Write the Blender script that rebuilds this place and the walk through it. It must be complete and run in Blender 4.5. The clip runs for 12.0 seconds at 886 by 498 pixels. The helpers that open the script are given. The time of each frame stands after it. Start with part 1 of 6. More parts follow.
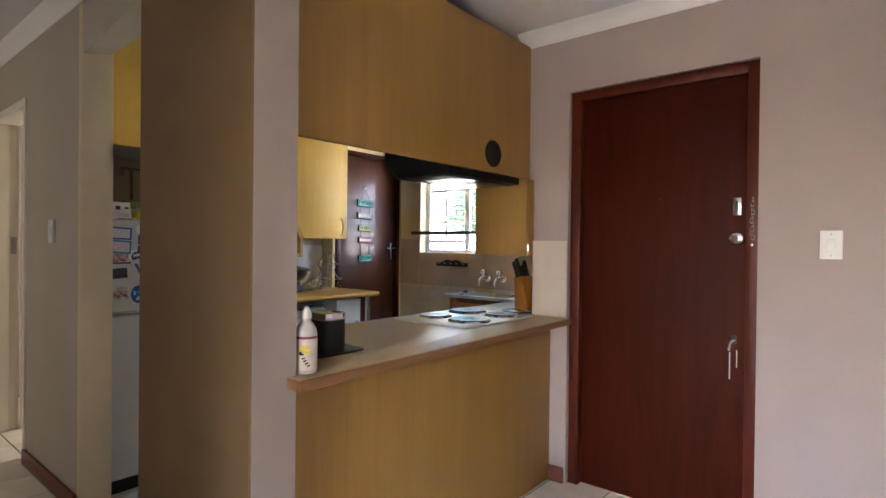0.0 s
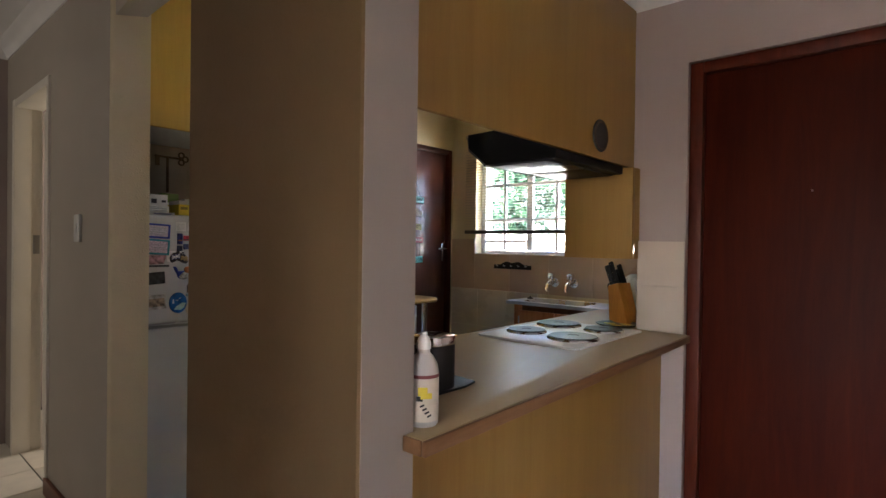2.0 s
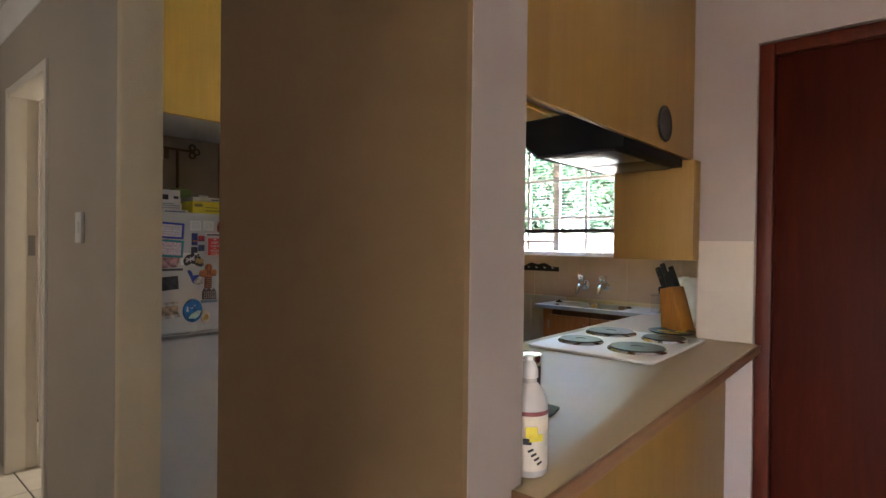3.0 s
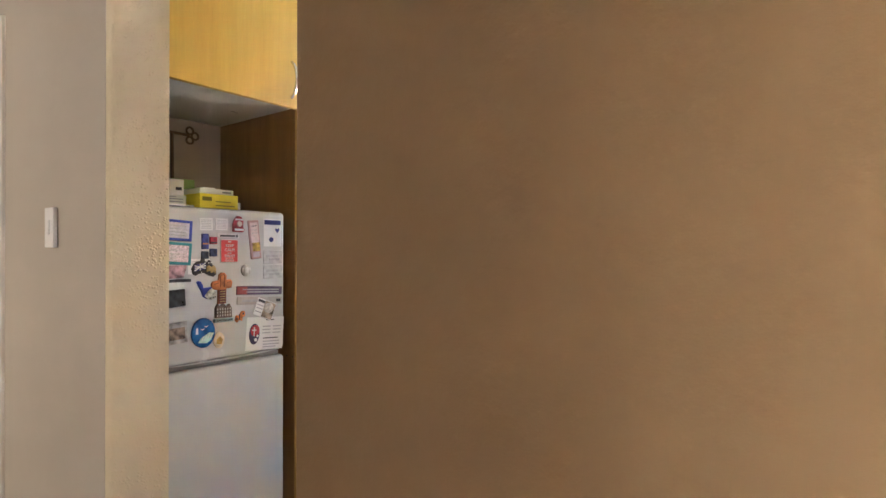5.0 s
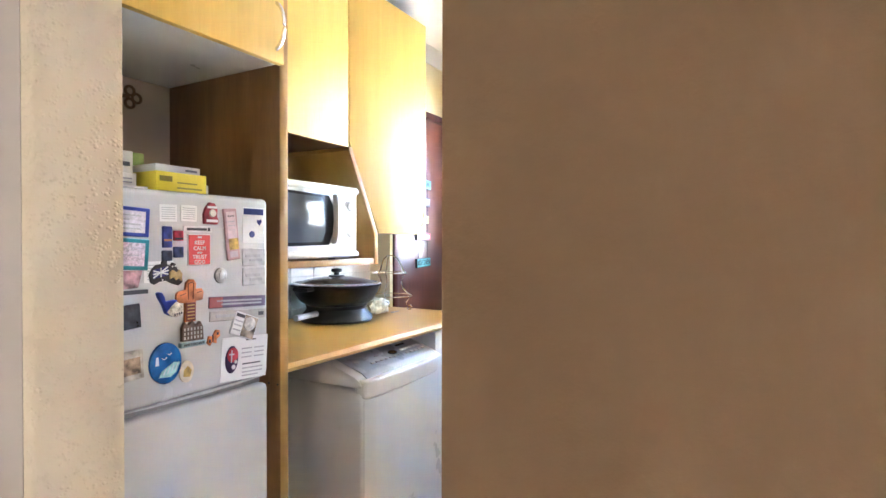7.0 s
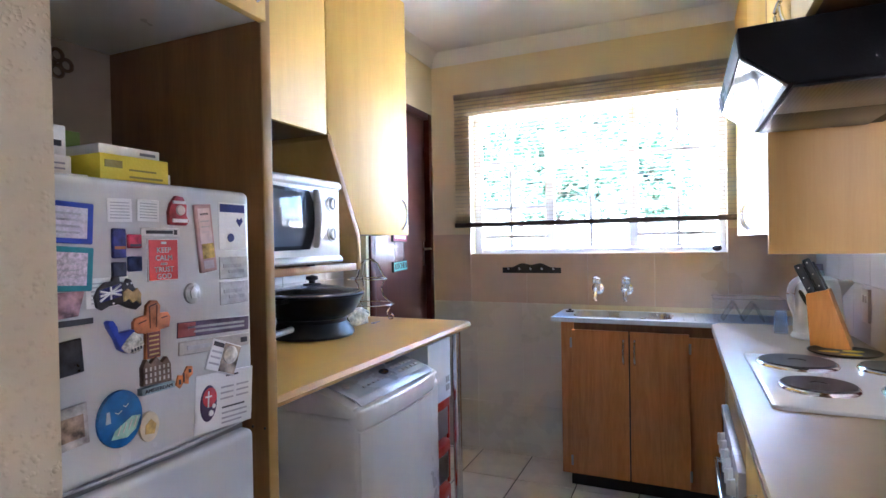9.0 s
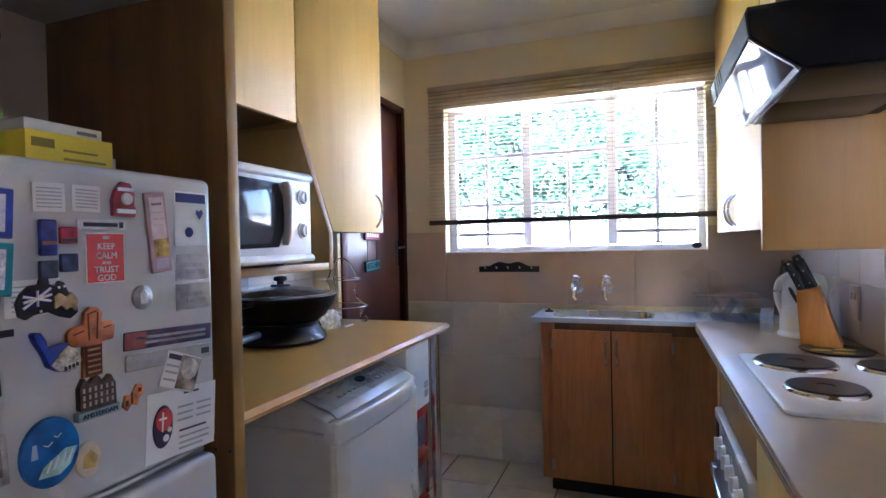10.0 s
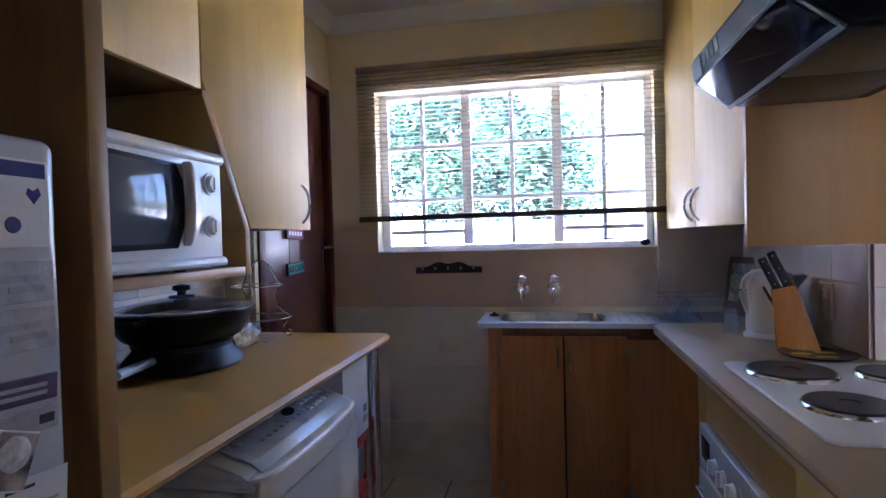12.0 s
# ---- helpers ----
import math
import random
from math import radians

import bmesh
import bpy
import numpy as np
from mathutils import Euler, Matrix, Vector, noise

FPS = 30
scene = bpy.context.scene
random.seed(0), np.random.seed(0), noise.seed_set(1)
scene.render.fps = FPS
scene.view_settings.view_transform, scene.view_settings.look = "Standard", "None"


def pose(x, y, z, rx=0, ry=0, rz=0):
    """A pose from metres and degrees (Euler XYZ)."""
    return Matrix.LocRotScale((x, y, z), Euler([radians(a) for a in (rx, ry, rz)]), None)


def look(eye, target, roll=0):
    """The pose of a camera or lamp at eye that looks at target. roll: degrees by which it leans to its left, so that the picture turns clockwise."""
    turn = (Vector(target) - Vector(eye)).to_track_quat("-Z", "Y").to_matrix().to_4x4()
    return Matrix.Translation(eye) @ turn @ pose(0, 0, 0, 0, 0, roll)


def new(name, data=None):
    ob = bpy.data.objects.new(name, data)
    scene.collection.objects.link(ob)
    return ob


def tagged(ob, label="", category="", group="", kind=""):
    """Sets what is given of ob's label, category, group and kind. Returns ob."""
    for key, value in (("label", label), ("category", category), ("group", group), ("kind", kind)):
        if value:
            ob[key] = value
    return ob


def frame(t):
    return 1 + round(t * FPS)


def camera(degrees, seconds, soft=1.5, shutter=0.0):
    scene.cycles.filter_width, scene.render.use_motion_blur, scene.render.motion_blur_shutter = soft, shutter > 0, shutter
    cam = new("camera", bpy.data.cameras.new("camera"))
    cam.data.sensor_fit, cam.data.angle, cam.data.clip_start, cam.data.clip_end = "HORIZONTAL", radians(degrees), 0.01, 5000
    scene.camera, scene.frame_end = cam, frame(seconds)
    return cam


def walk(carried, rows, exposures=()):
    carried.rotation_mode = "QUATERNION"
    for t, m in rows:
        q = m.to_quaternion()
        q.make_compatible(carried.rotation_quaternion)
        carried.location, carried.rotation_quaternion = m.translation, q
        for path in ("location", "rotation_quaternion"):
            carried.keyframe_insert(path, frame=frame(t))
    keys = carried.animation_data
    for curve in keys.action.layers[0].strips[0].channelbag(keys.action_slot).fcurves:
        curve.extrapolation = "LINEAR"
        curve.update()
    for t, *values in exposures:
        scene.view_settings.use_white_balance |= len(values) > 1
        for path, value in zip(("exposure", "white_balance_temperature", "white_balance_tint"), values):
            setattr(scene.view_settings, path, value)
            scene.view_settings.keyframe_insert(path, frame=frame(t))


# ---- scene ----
cam = camera(78.6, 12.0)
PATH = [
    (0, (1.202, 2.115, 1.248), (-0.077, 3.652, 1.233), 0.6),
    (0.5, (1.065, 2.158, 1.249), (-0.236, 3.676, 1.234), 0.7),
    (1, (0.931, 2.189, 1.248), (-0.388, 3.693, 1.232), 0.8),
    (1.5, (0.814, 2.217, 1.249), (-0.511, 3.715, 1.229), 0.7),
    (2, (0.667, 2.252, 1.249), (-0.661, 3.747, 1.232), 0.8),
    (2.5, (0.527, 2.282, 1.251), (-0.8, 3.777, 1.228), 0.7),
    (3, (0.369, 2.299, 1.25), (-0.946, 3.806, 1.232), 0.7),
    (3.5, (0.214, 2.3, 1.25), (-1.083, 3.822, 1.232), 0.7),
    (5.5, (-0.28, 2.422, 1.23), (-1.455, 4.04, 1.232), 0.1),
    (6, (-0.405, 2.452, 1.238), (-1.526, 4.109, 1.229), 0.3),
    (6.5, (-0.507, 2.464, 1.243), (-1.547, 4.172, 1.223), 0.2),
    (7, (-0.607, 2.509, 1.246), (-1.593, 4.249, 1.222), 0.1),
    (8.8, (-0.876, 2.649, 1.253), (-1.705, 4.468, 1.228), -0.9),
    (9, (-0.898, 2.665, 1.249), (-1.707, 4.494, 1.226), -1.0),
    (9.5, (-0.942, 2.709, 1.247), (-1.699, 4.561, 1.222), -1.0),
    (10, (-0.989, 2.759, 1.241), (-1.683, 4.635, 1.215), -1.2),
    (10.5, (-1.038, 2.808, 1.247), (-1.672, 4.705, 1.22), -1.3),
    (11, (-1.092, 2.867, 1.244), (-1.657, 4.786, 1.213), -1.4),
    (11.5, (-1.132, 2.932, 1.24), (-1.619, 4.872, 1.207), -1.5),
    (12, (-1.172, 3.015, 1.24), (-1.57, 4.974, 1.203), -1.6),
]
EXPOSURES = [(0, 5.9, 6050, 10), (0.5, 5.75, 6050, 10), (1, 5.6, 6050, 10), (2, 5.35, 6000, 10), (2.5, 5.45, 6000, 10), (3.5, 6.1, 6200, 10), (5.5, 7.55, 6000, 10), (7, 7.85, 5500, 11), (9, 6.95, 5050, 16), (9.5, 6.55, 5000, 17), (10.5, 5.95, 4950, 20), (12, 5.35, 4850, 24)]
walk(cam, [(t, look(eye, target, roll)) for t, eye, target, roll in PATH], EXPOSURES)

# ---- world, sun and added room lamps ----
world = bpy.data.worlds.new("sky")
scene.world = world
world.use_nodes = True
sky = world.node_tree.nodes.new("ShaderNodeTexSky")
sky.sky_type, sky.sun_disc = "NISHITA", False
sky.sun_elevation, sky.sun_rotation = radians(61), radians(166)
sky.dust_density = 4.0
world.node_tree.nodes["Background"].inputs["Strength"].default_value = 0.15
world.node_tree.links.new(sky.outputs["Color"], world.node_tree.nodes["Background"].inputs["Color"])

sun = new("sun", bpy.data.lights.new("sun", "SUN"))
sun.data.energy, sun.data.angle, sun.data.color = 4.6, radians(0.5), (1.0, 0.94, 0.86)
sun.matrix_world = look((2, 2, 10), (1.2, 5.2, 4.0))


def area_lamp(name, eye, target, w, h, power, color):
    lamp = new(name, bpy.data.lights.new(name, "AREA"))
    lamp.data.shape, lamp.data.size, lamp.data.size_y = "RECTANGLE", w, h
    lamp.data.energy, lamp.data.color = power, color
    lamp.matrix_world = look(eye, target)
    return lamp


# Stands for the inferred daylight from an unseen east window.
area_lamp("east_window_light", (2.56, 2.7, 1.5), (0, 2.9, 1.3), 1.8, 1.2, 0.09, (1.0, 0.94, 0.95))
# Added fill lamps: no window is known at these three places.
area_lamp("south_fill_lamp", (1.5, -2.38, 1.5), (1.5, 0, 1.4), 1.8, 1.25, 0.045, (1.0, 0.94, 0.95))
area_lamp("hall_fill_lamp", (-2.9, 0.60, 1.5), (-2.6, 3.0, 1.4), 1.0, 1.05, 0.145, (1.0, 0.88, 0.72))
area_lamp("side_room_fill_lamp", (-2.95, 4.82, 1.5), (-3.1, 3.2, 1.2), 0.6, 0.9, 0.45, (1.0, 0.88, 0.72))

# ---- materials ----
def nodes_of(name):
    m = bpy.data.materials.new(name)
    m.use_nodes = True
    return m, m.node_tree.nodes, m.node_tree.links, m.node_tree.nodes["Principled BSDF"]


def ramp(n, l, src, c0, c1, p0=0.3, p1=0.7):
    r = n.new("ShaderNodeValToRGB")
    r.color_ramp.elements[0].position, r.color_ramp.elements[1].position = p0, p1
    r.color_ramp.elements[0].color, r.color_ramp.elements[1].color = (*c0, 1), (*c1, 1)
    l.new(src, r.inputs["Fac"])
    return r.outputs["Color"]


def tex(n, l, kind, scale, detail=4, stretch=(1, 1, 1), rough=0.55, distort=0.0):
    co = n.new("ShaderNodeTexCoord")
    mp = n.new("ShaderNodeMapping")
    mp.inputs["Scale"].default_value = stretch
    l.new(co.outputs["Object"], mp.inputs["Vector"])
    t = n.new(kind)
    l.new(mp.outputs["Vector"], t.inputs["Vector"])
    t.inputs["Scale"].default_value = scale
    if kind == "ShaderNodeTexNoise":
        t.inputs["Detail"].default_value, t.inputs["Roughness"].default_value = detail, rough
        t.inputs["Distortion"].default_value = distort
    return t


def paint(name, color, rough=0.5, metal=0.0, vary=0.08, scale=6.0, bump=0.02, fine=180.0, coat=0.0, spec=0.5, piece=0.0):
    """A surface with blotches at one scale and grain at another."""
    m, n, l, p = nodes_of(name)
    big = tex(n, l, "ShaderNodeTexNoise", scale, 3)
    lo = tuple(max(0.0, c * (1 - vary)) for c in color)
    hi = tuple(min(1.0, c * (1 + vary)) for c in color)
    col = ramp(n, l, big.outputs["Fac"], lo, hi)
    if piece:
        info = n.new("ShaderNodeObjectInfo")
        mr = n.new("ShaderNodeMapRange")
        mr.inputs["To Min"].default_value, mr.inputs["To Max"].default_value = 1 - piece, 1 + piece
        l.new(info.outputs["Random"], mr.inputs["Value"])
        mx = n.new("ShaderNodeVectorMath")
        mx.operation = "SCALE"
        l.new(col, mx.inputs[0])
        l.new(mr.outputs["Result"], mx.inputs["Scale"])
        col = mx.outputs["Vector"]
    l.new(col, p.inputs["Base Color"])
    small = tex(n, l, "ShaderNodeTexNoise", fine, 2)
    rr = n.new("ShaderNodeMapRange")
    rr.inputs["To Min"].default_value, rr.inputs["To Max"].default_value = max(0.02, rough - 0.07), min(1, rough + 0.07)
    l.new(big.outputs["Fac"], rr.inputs["Value"])
    l.new(rr.outputs["Result"], p.inputs["Roughness"])
    p.inputs["Metallic"].default_value = metal
    p.inputs["Coat Weight"].default_value = coat
    p.inputs["Specular IOR Level"].default_value = spec
    if bump:
        b = n.new("ShaderNodeBump")
        b.inputs["Strength"].default_value, b.inputs["Distance"].default_value = 0.5, bump * 0.05
        l.new(small.outputs["Fac"], b.inputs["Height"])
        l.new(b.outputs["Normal"], p.inputs["Normal"])
    return m


def plaster(name, color, strength=0.5, dist=0.003, scale=110.0, rough=0.75, vary=0.05, blobs=False):
    """Painted plaster with a rough, rolled relief and faint scuffs."""
    m, n, l, p = nodes_of(name)
    blot = tex(n, l, "ShaderNodeTexNoise", 1.8, 4)
    col = ramp(n, l, blot.outputs["Fac"], tuple(c * (1 - vary) for c in color), tuple(min(1, c * (1 + vary)) for c in color))
    scuff = tex(n, l, "ShaderNodeTexNoise", 9.0, 6, rough=0.7)
    mk = ramp(n, l, scuff.outputs["Fac"], (0.72, 0.7, 0.66), (1, 1, 1), 0.22, 0.32)
    mix = n.new("ShaderNodeMix")
    mix.data_type, mix.blend_type = "RGBA", "MULTIPLY"
    mix.inputs["Factor"].default_value = 0.6
    l.new(col, mix.inputs["A"])
    l.new(mk, mix.inputs["B"])
    l.new(mix.outputs["Result"], p.inputs["Base Color"])
    p.inputs["Roughness"].default_value = rough
    p.inputs["Specular IOR Level"].default_value = 0.22
    grain = tex(n, l, "ShaderNodeTexNoise", scale, 5, rough=0.6)
    wave = tex(n, l, "ShaderNodeTexNoise", 7.0, 2)
    b = n.new("ShaderNodeBump")
    b.inputs["Strength"].default_value, b.inputs["Distance"].default_value = strength, dist
    height = grain.outputs["Fac"]
    if blobs:
        drops = ramp(n, l, tex(n, l, "ShaderNodeTexVoronoi", scale, distort=0).outputs["Distance"], (1, 1, 1), (0, 0, 0), 0.15, 0.55)
        where = ramp(n, l, tex(n, l, "ShaderNodeTexNoise", scale * 0.4, 2).outputs["Fac"], (0, 0, 0), (1, 1, 1), 0.44, 0.56)
        mul = n.new("ShaderNodeMix")
        mul.data_type, mul.blend_type = "RGBA", "MULTIPLY"
        mul.inputs["Factor"].default_value = 1.0
        l.new(drops, mul.inputs["A"])
        l.new(where, mul.inputs["B"])
        height = mul.outputs["Result"]
    l.new(height, b.inputs["Height"])
    b2 = n.new("ShaderNodeBump")
    b2.inputs["Strength"].default_value, b2.inputs["Distance"].default_value = 0.4, 0.006
    l.new(wave.outputs["Fac"], b2.inputs["Height"])
    l.new(b.outputs["Normal"], b2.inputs["Normal"])
    l.new(b2.outputs["Normal"], p.inputs["Normal"])
    return m


def wood(name, dark, light, stretch=(14, 14, 1.0), rough=0.4, coat=0.0, scale=2.2, bump=0.2, contrast=(0.3, 0.72), distort=0.6, streak=0.86, spec=0.5):
    """Wood grain that runs along the axis with the small stretch."""
    m, n, l, p = nodes_of(name)
    g = tex(n, l, "ShaderNodeTexNoise", scale, 6, stretch, 0.6, distort)
    f = tex(n, l, "ShaderNodeTexNoise", scale * 9, 3, stretch, 0.6)
    blot = tex(n, l, "ShaderNodeTexNoise", 1.6, 2)
    col = ramp(n, l, g.outputs["Fac"], dark, light, *contrast)
    fine = ramp(n, l, f.outputs["Fac"], (streak, streak * 0.985, streak * 0.96), (1, 1, 1), 0.3, 0.65)
    big = ramp(n, l, blot.outputs["Fac"], (0.88, 0.86, 0.84), (1, 1, 1), 0.3, 0.7)
    out = col
    for layer in (fine, big):
        mix = n.new("ShaderNodeMix")
        mix.data_type, mix.blend_type = "RGBA", "MULTIPLY"
        mix.inputs["Factor"].default_value = 1.0
        l.new(out, mix.inputs["A"])
        l.new(layer, mix.inputs["B"])
        out = mix.outputs["Result"]
    l.new(out, p.inputs["Base Color"])
    rr = n.new("ShaderNodeMapRange")
    rr.inputs["To Min"].default_value, rr.inputs["To Max"].default_value = rough - 0.06, rough + 0.08
    l.new(blot.outputs["Fac"], rr.inputs["Value"])
    l.new(rr.outputs["Result"], p.inputs["Roughness"])
    p.inputs["Coat Weight"].default_value = coat
    p.inputs["Specular IOR Level"].default_value = spec
    b = n.new("ShaderNodeBump")
    b.inputs["Strength"].default_value, b.inputs["Distance"].default_value = bump, 0.001
    l.new(f.outputs["Fac"], b.inputs["Height"])
    l.new(b.outputs["Normal"], p.inputs["Normal"])
    return m


def glass(name, color=(1, 1, 1), rough=0.0):
    m, n, l, p = nodes_of(name)
    p.inputs["Base Color"].default_value = (*color, 1)
    p.inputs["Roughness"].default_value = rough
    p.inputs["Transmission Weight"].default_value = 1.0
    p.inputs["IOR"].default_value = 1.45
    return m


WALL_LIVING = plaster("beige_wall_paint", (0.425, 0.352, 0.325), 0.35, 0.0012, 150)
WALL_HALL = plaster("smooth_beige_plaster", (0.45, 0.405, 0.345), 0.4, 0.0016, 130)
# Dark colour for unseen walls, chosen to cut bounced light.
WALL_LOW_BOUNCE = plaster("low_bounce_brown", (0.26, 0.18, 0.12), 0.35, 0.0012, 150)
# Brown holds the shade that falls on the beige wall end.
PILLAR_SHADED = plaster("shaded_wall_brown", (0.178, 0.113, 0.053), 0.55, 0.0022, 70)
JAMB = plaster("rough_cream_plaster", (0.66, 0.585, 0.41), 0.6, 0.0018, 140, blobs=True)
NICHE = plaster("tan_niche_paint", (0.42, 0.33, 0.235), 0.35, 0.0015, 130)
WALL_KITCHEN = plaster("cream_wall_paint", (0.80, 0.70, 0.47), 0.4, 0.002)
CEILING = paint("ceiling_white", (0.78, 0.77, 0.76), 0.8, vary=0.03)
CORNICE = paint("cornice_white", (0.8, 0.79, 0.77), 0.7, vary=0.03)
GROUT = paint("dark_grout", (0.05, 0.042, 0.036), 0.9, vary=0.2)
TILE = paint("floor_tile_beige", (0.77, 0.71, 0.62), 0.42, vary=0.08, scale=9, piece=0.06)
SKIRT = wood("mahogany_skirting", (0.10, 0.028, 0.016), (0.22, 0.07, 0.035), (1.5, 1.5, 12))
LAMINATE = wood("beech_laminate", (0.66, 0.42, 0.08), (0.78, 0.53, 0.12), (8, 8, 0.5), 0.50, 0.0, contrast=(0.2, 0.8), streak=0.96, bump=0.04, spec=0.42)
# Darker copy of the beech laminate, with shade put into its colour.
LAMINATE_SHADED = wood("beech_laminate_shaded", (0.37, 0.205, 0.046), (0.445, 0.262, 0.066), (8, 8, 0.45), 0.45, 0.0, contrast=(0.2, 0.8), streak=0.95, bump=0.08)
# Brown laminate, its colour deepened for the shadow on these panels.
CARCASS = wood("shaded_brown_laminate", (0.20, 0.090, 0.024), (0.27, 0.130, 0.038), (10, 10, 0.8), 0.42)
OAK = wood("oak_veneer", (0.54, 0.200, 0.060), (0.70, 0.292, 0.10), (7, 7, 0.6), 0.48, 0.0, 2.2, 0.3, (0.3, 0.7), 2.2, 0.88, 0.4)
WORKTOP = paint("beige_worktop_laminate", (0.45, 0.335, 0.19), 0.38, vary=0.05, scale=5, bump=0.0, spec=0.32)
WORKTOP_TAN = paint("tan_worktop_laminate", (0.56, 0.33, 0.075), 0.42, vary=0.06, scale=5, bump=0.0, spec=0.35)
EDGE = wood("worktop_edge_wood", (0.20, 0.09, 0.035), (0.30, 0.15, 0.06), (8, 0.6, 8), 0.4)
MAHOGANY = wood("mahogany_door", (0.038, 0.0044, 0.0016), (0.080, 0.0105, 0.0028), (5, 5, 0.5), 0.55, 0.0, contrast=(0.25, 0.8), distort=1.4, streak=0.86, spec=0.12)
MAHOGANY_FRAME = wood("mahogany_frame", (0.065, 0.009, 0.0034), (0.125, 0.020, 0.0056), (10, 10, 0.7), 0.45, 0.0, spec=0.3)
KDOOR = wood("kitchen_door_mahogany", (0.10, 0.03, 0.02), (0.17, 0.055, 0.035), (7, 7, 0.5), 0.35, 0.2, contrast=(0.2, 0.85))
WHITE_DOOR = paint("white_door_paint", (0.80, 0.76, 0.68), 0.4, vary=0.03)
APPLIANCE = paint("white_enamel", (0.55, 0.55, 0.55), 0.25, vary=0.02, coat=0.2, bump=0.01)
PLASTIC = paint("white_plastic", (0.78, 0.78, 0.76), 0.3, vary=0.03, bump=0.01)
GREY_PLASTIC = paint("grey_plastic", (0.45, 0.46, 0.48), 0.35, vary=0.05)
GASKET = paint("grey_rubber", (0.22, 0.22, 0.21), 0.7)
BLACK = paint("black_gloss", (0.008, 0.008, 0.009), 0.3, vary=0.2, spec=0.3)
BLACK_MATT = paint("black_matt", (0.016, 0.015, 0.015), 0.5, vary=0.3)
CHROME = paint("chrome", (0.82, 0.82, 0.83), 0.12, 1.0, vary=0.04, bump=0.0)
STEEL = paint("brushed_steel", (0.62, 0.63, 0.64), 0.24, 1.0, vary=0.08, scale=14, bump=0.02)
# Blue in this steel's base stands in for the reflected sky.
SINK_STEEL = paint("sky_tinted_sink_steel", (0.62, 0.68, 0.76), 0.40, 1.0, vary=0.06, scale=14, bump=0.0)
DULL_STEEL = paint("dull_steel", (0.42, 0.42, 0.42), 0.4, 1.0, vary=0.1)
WIN_STEEL = paint("white_window_steel", (0.86, 0.86, 0.86), 0.3, vary=0.03)
SPLASH = paint("tan_splash_tile", (0.60, 0.45, 0.33), 0.3, vary=0.06, scale=5, piece=0.03)
NIB_TILE = paint("cream_nib_tile", (0.60, 0.51, 0.43), 0.3, vary=0.03, scale=5, piece=0.02)
LOW_TILE = paint("cream_lower_tile", (0.74, 0.69, 0.58), 0.28, vary=0.03, scale=5, piece=0.015)
WHITE_TILE = paint("white_wall_tile", (0.76, 0.72, 0.66), 0.2, vary=0.03, scale=5, piece=0.03, coat=0.2)
EAST_TILE = paint("pinkish_wall_tile", (0.56, 0.44, 0.36), 0.42, vary=0.04, scale=5, piece=0.03)
TILE_GROUT = paint("pale_grout", (0.50, 0.46, 0.40), 0.8)
SLAT = paint("blind_slat_taupe", (0.48, 0.40, 0.30), 0.45, vary=0.08)


def let_through(m, color, share):
    """Lets part of the light pass diffusely through a thin sheet."""
    n, l = m.node_tree.nodes, m.node_tree.links
    t = n.new("ShaderNodeBsdfTranslucent")
    t.inputs["Color"].default_value = (*color, 1)
    mix = n.new("ShaderNodeMixShader")
    mix.inputs["Fac"].default_value = share
    l.new(n["Principled BSDF"].outputs["BSDF"], mix.inputs[1])
    l.new(t.outputs["BSDF"], mix.inputs[2])
    l.new(mix.outputs["Shader"], n["Material Output"].inputs["Surface"])
    return m


let_through(SLAT, (0.62, 0.55, 0.46), 0.45)
SLAT_DARK = paint("blind_rail_brown", (0.10, 0.07, 0.05), 0.4)
PANE = glass("window_glass")


def thin_clear(name, color, alpha):
    """Thin clear plastic or glass sheet."""
    m, n, l, p = nodes_of(name)
    p.inputs["Base Color"].default_value = (*color, 1)
    p.inputs["Roughness"].default_value = 0.08
    p.inputs["Alpha"].default_value = alpha
    return m


# Clear sheet; the blue tint stands in for bluish highlights on it.
CLEAR = thin_clear("clear_plastic", (0.6, 0.75, 0.95), 0.03)
CLEAR_EDGE = thin_clear("clear_plastic_edge", (0.62, 0.74, 0.92), 0.22)
TUMBLER = thin_clear("tumbler_glass", (0.62, 0.68, 0.78), 0.24)
LID_GLASS = thin_clear("lid_glass", (0.35, 0.37, 0.4), 0.55)
DARK_GLASS = paint("dark_oven_glass", (0.014, 0.014, 0.022), 0.02, vary=0.05, scale=3, bump=0.0, spec=0.14)
RED = paint("red_plastic", (0.62, 0.055, 0.03), 0.3, vary=0.05)


# ---- mesh helpers ----
def bx(x0, y0, z0, x1, y1, z1, bev=0.0, seg=2):
    bm = bmesh.new()
    bmesh.ops.create_cube(bm, size=1.0, matrix=Matrix.Translation(((x0 + x1) / 2, (y0 + y1) / 2, (z0 + z1) / 2)) @ Matrix.Diagonal((abs(x1 - x0), abs(y1 - y0), abs(z1 - z0), 1)))
    if bev:
        bmesh.ops.bevel(bm, geom=bm.edges[:], offset=bev, segments=seg, profile=0.5, affect="EDGES")
    return bm


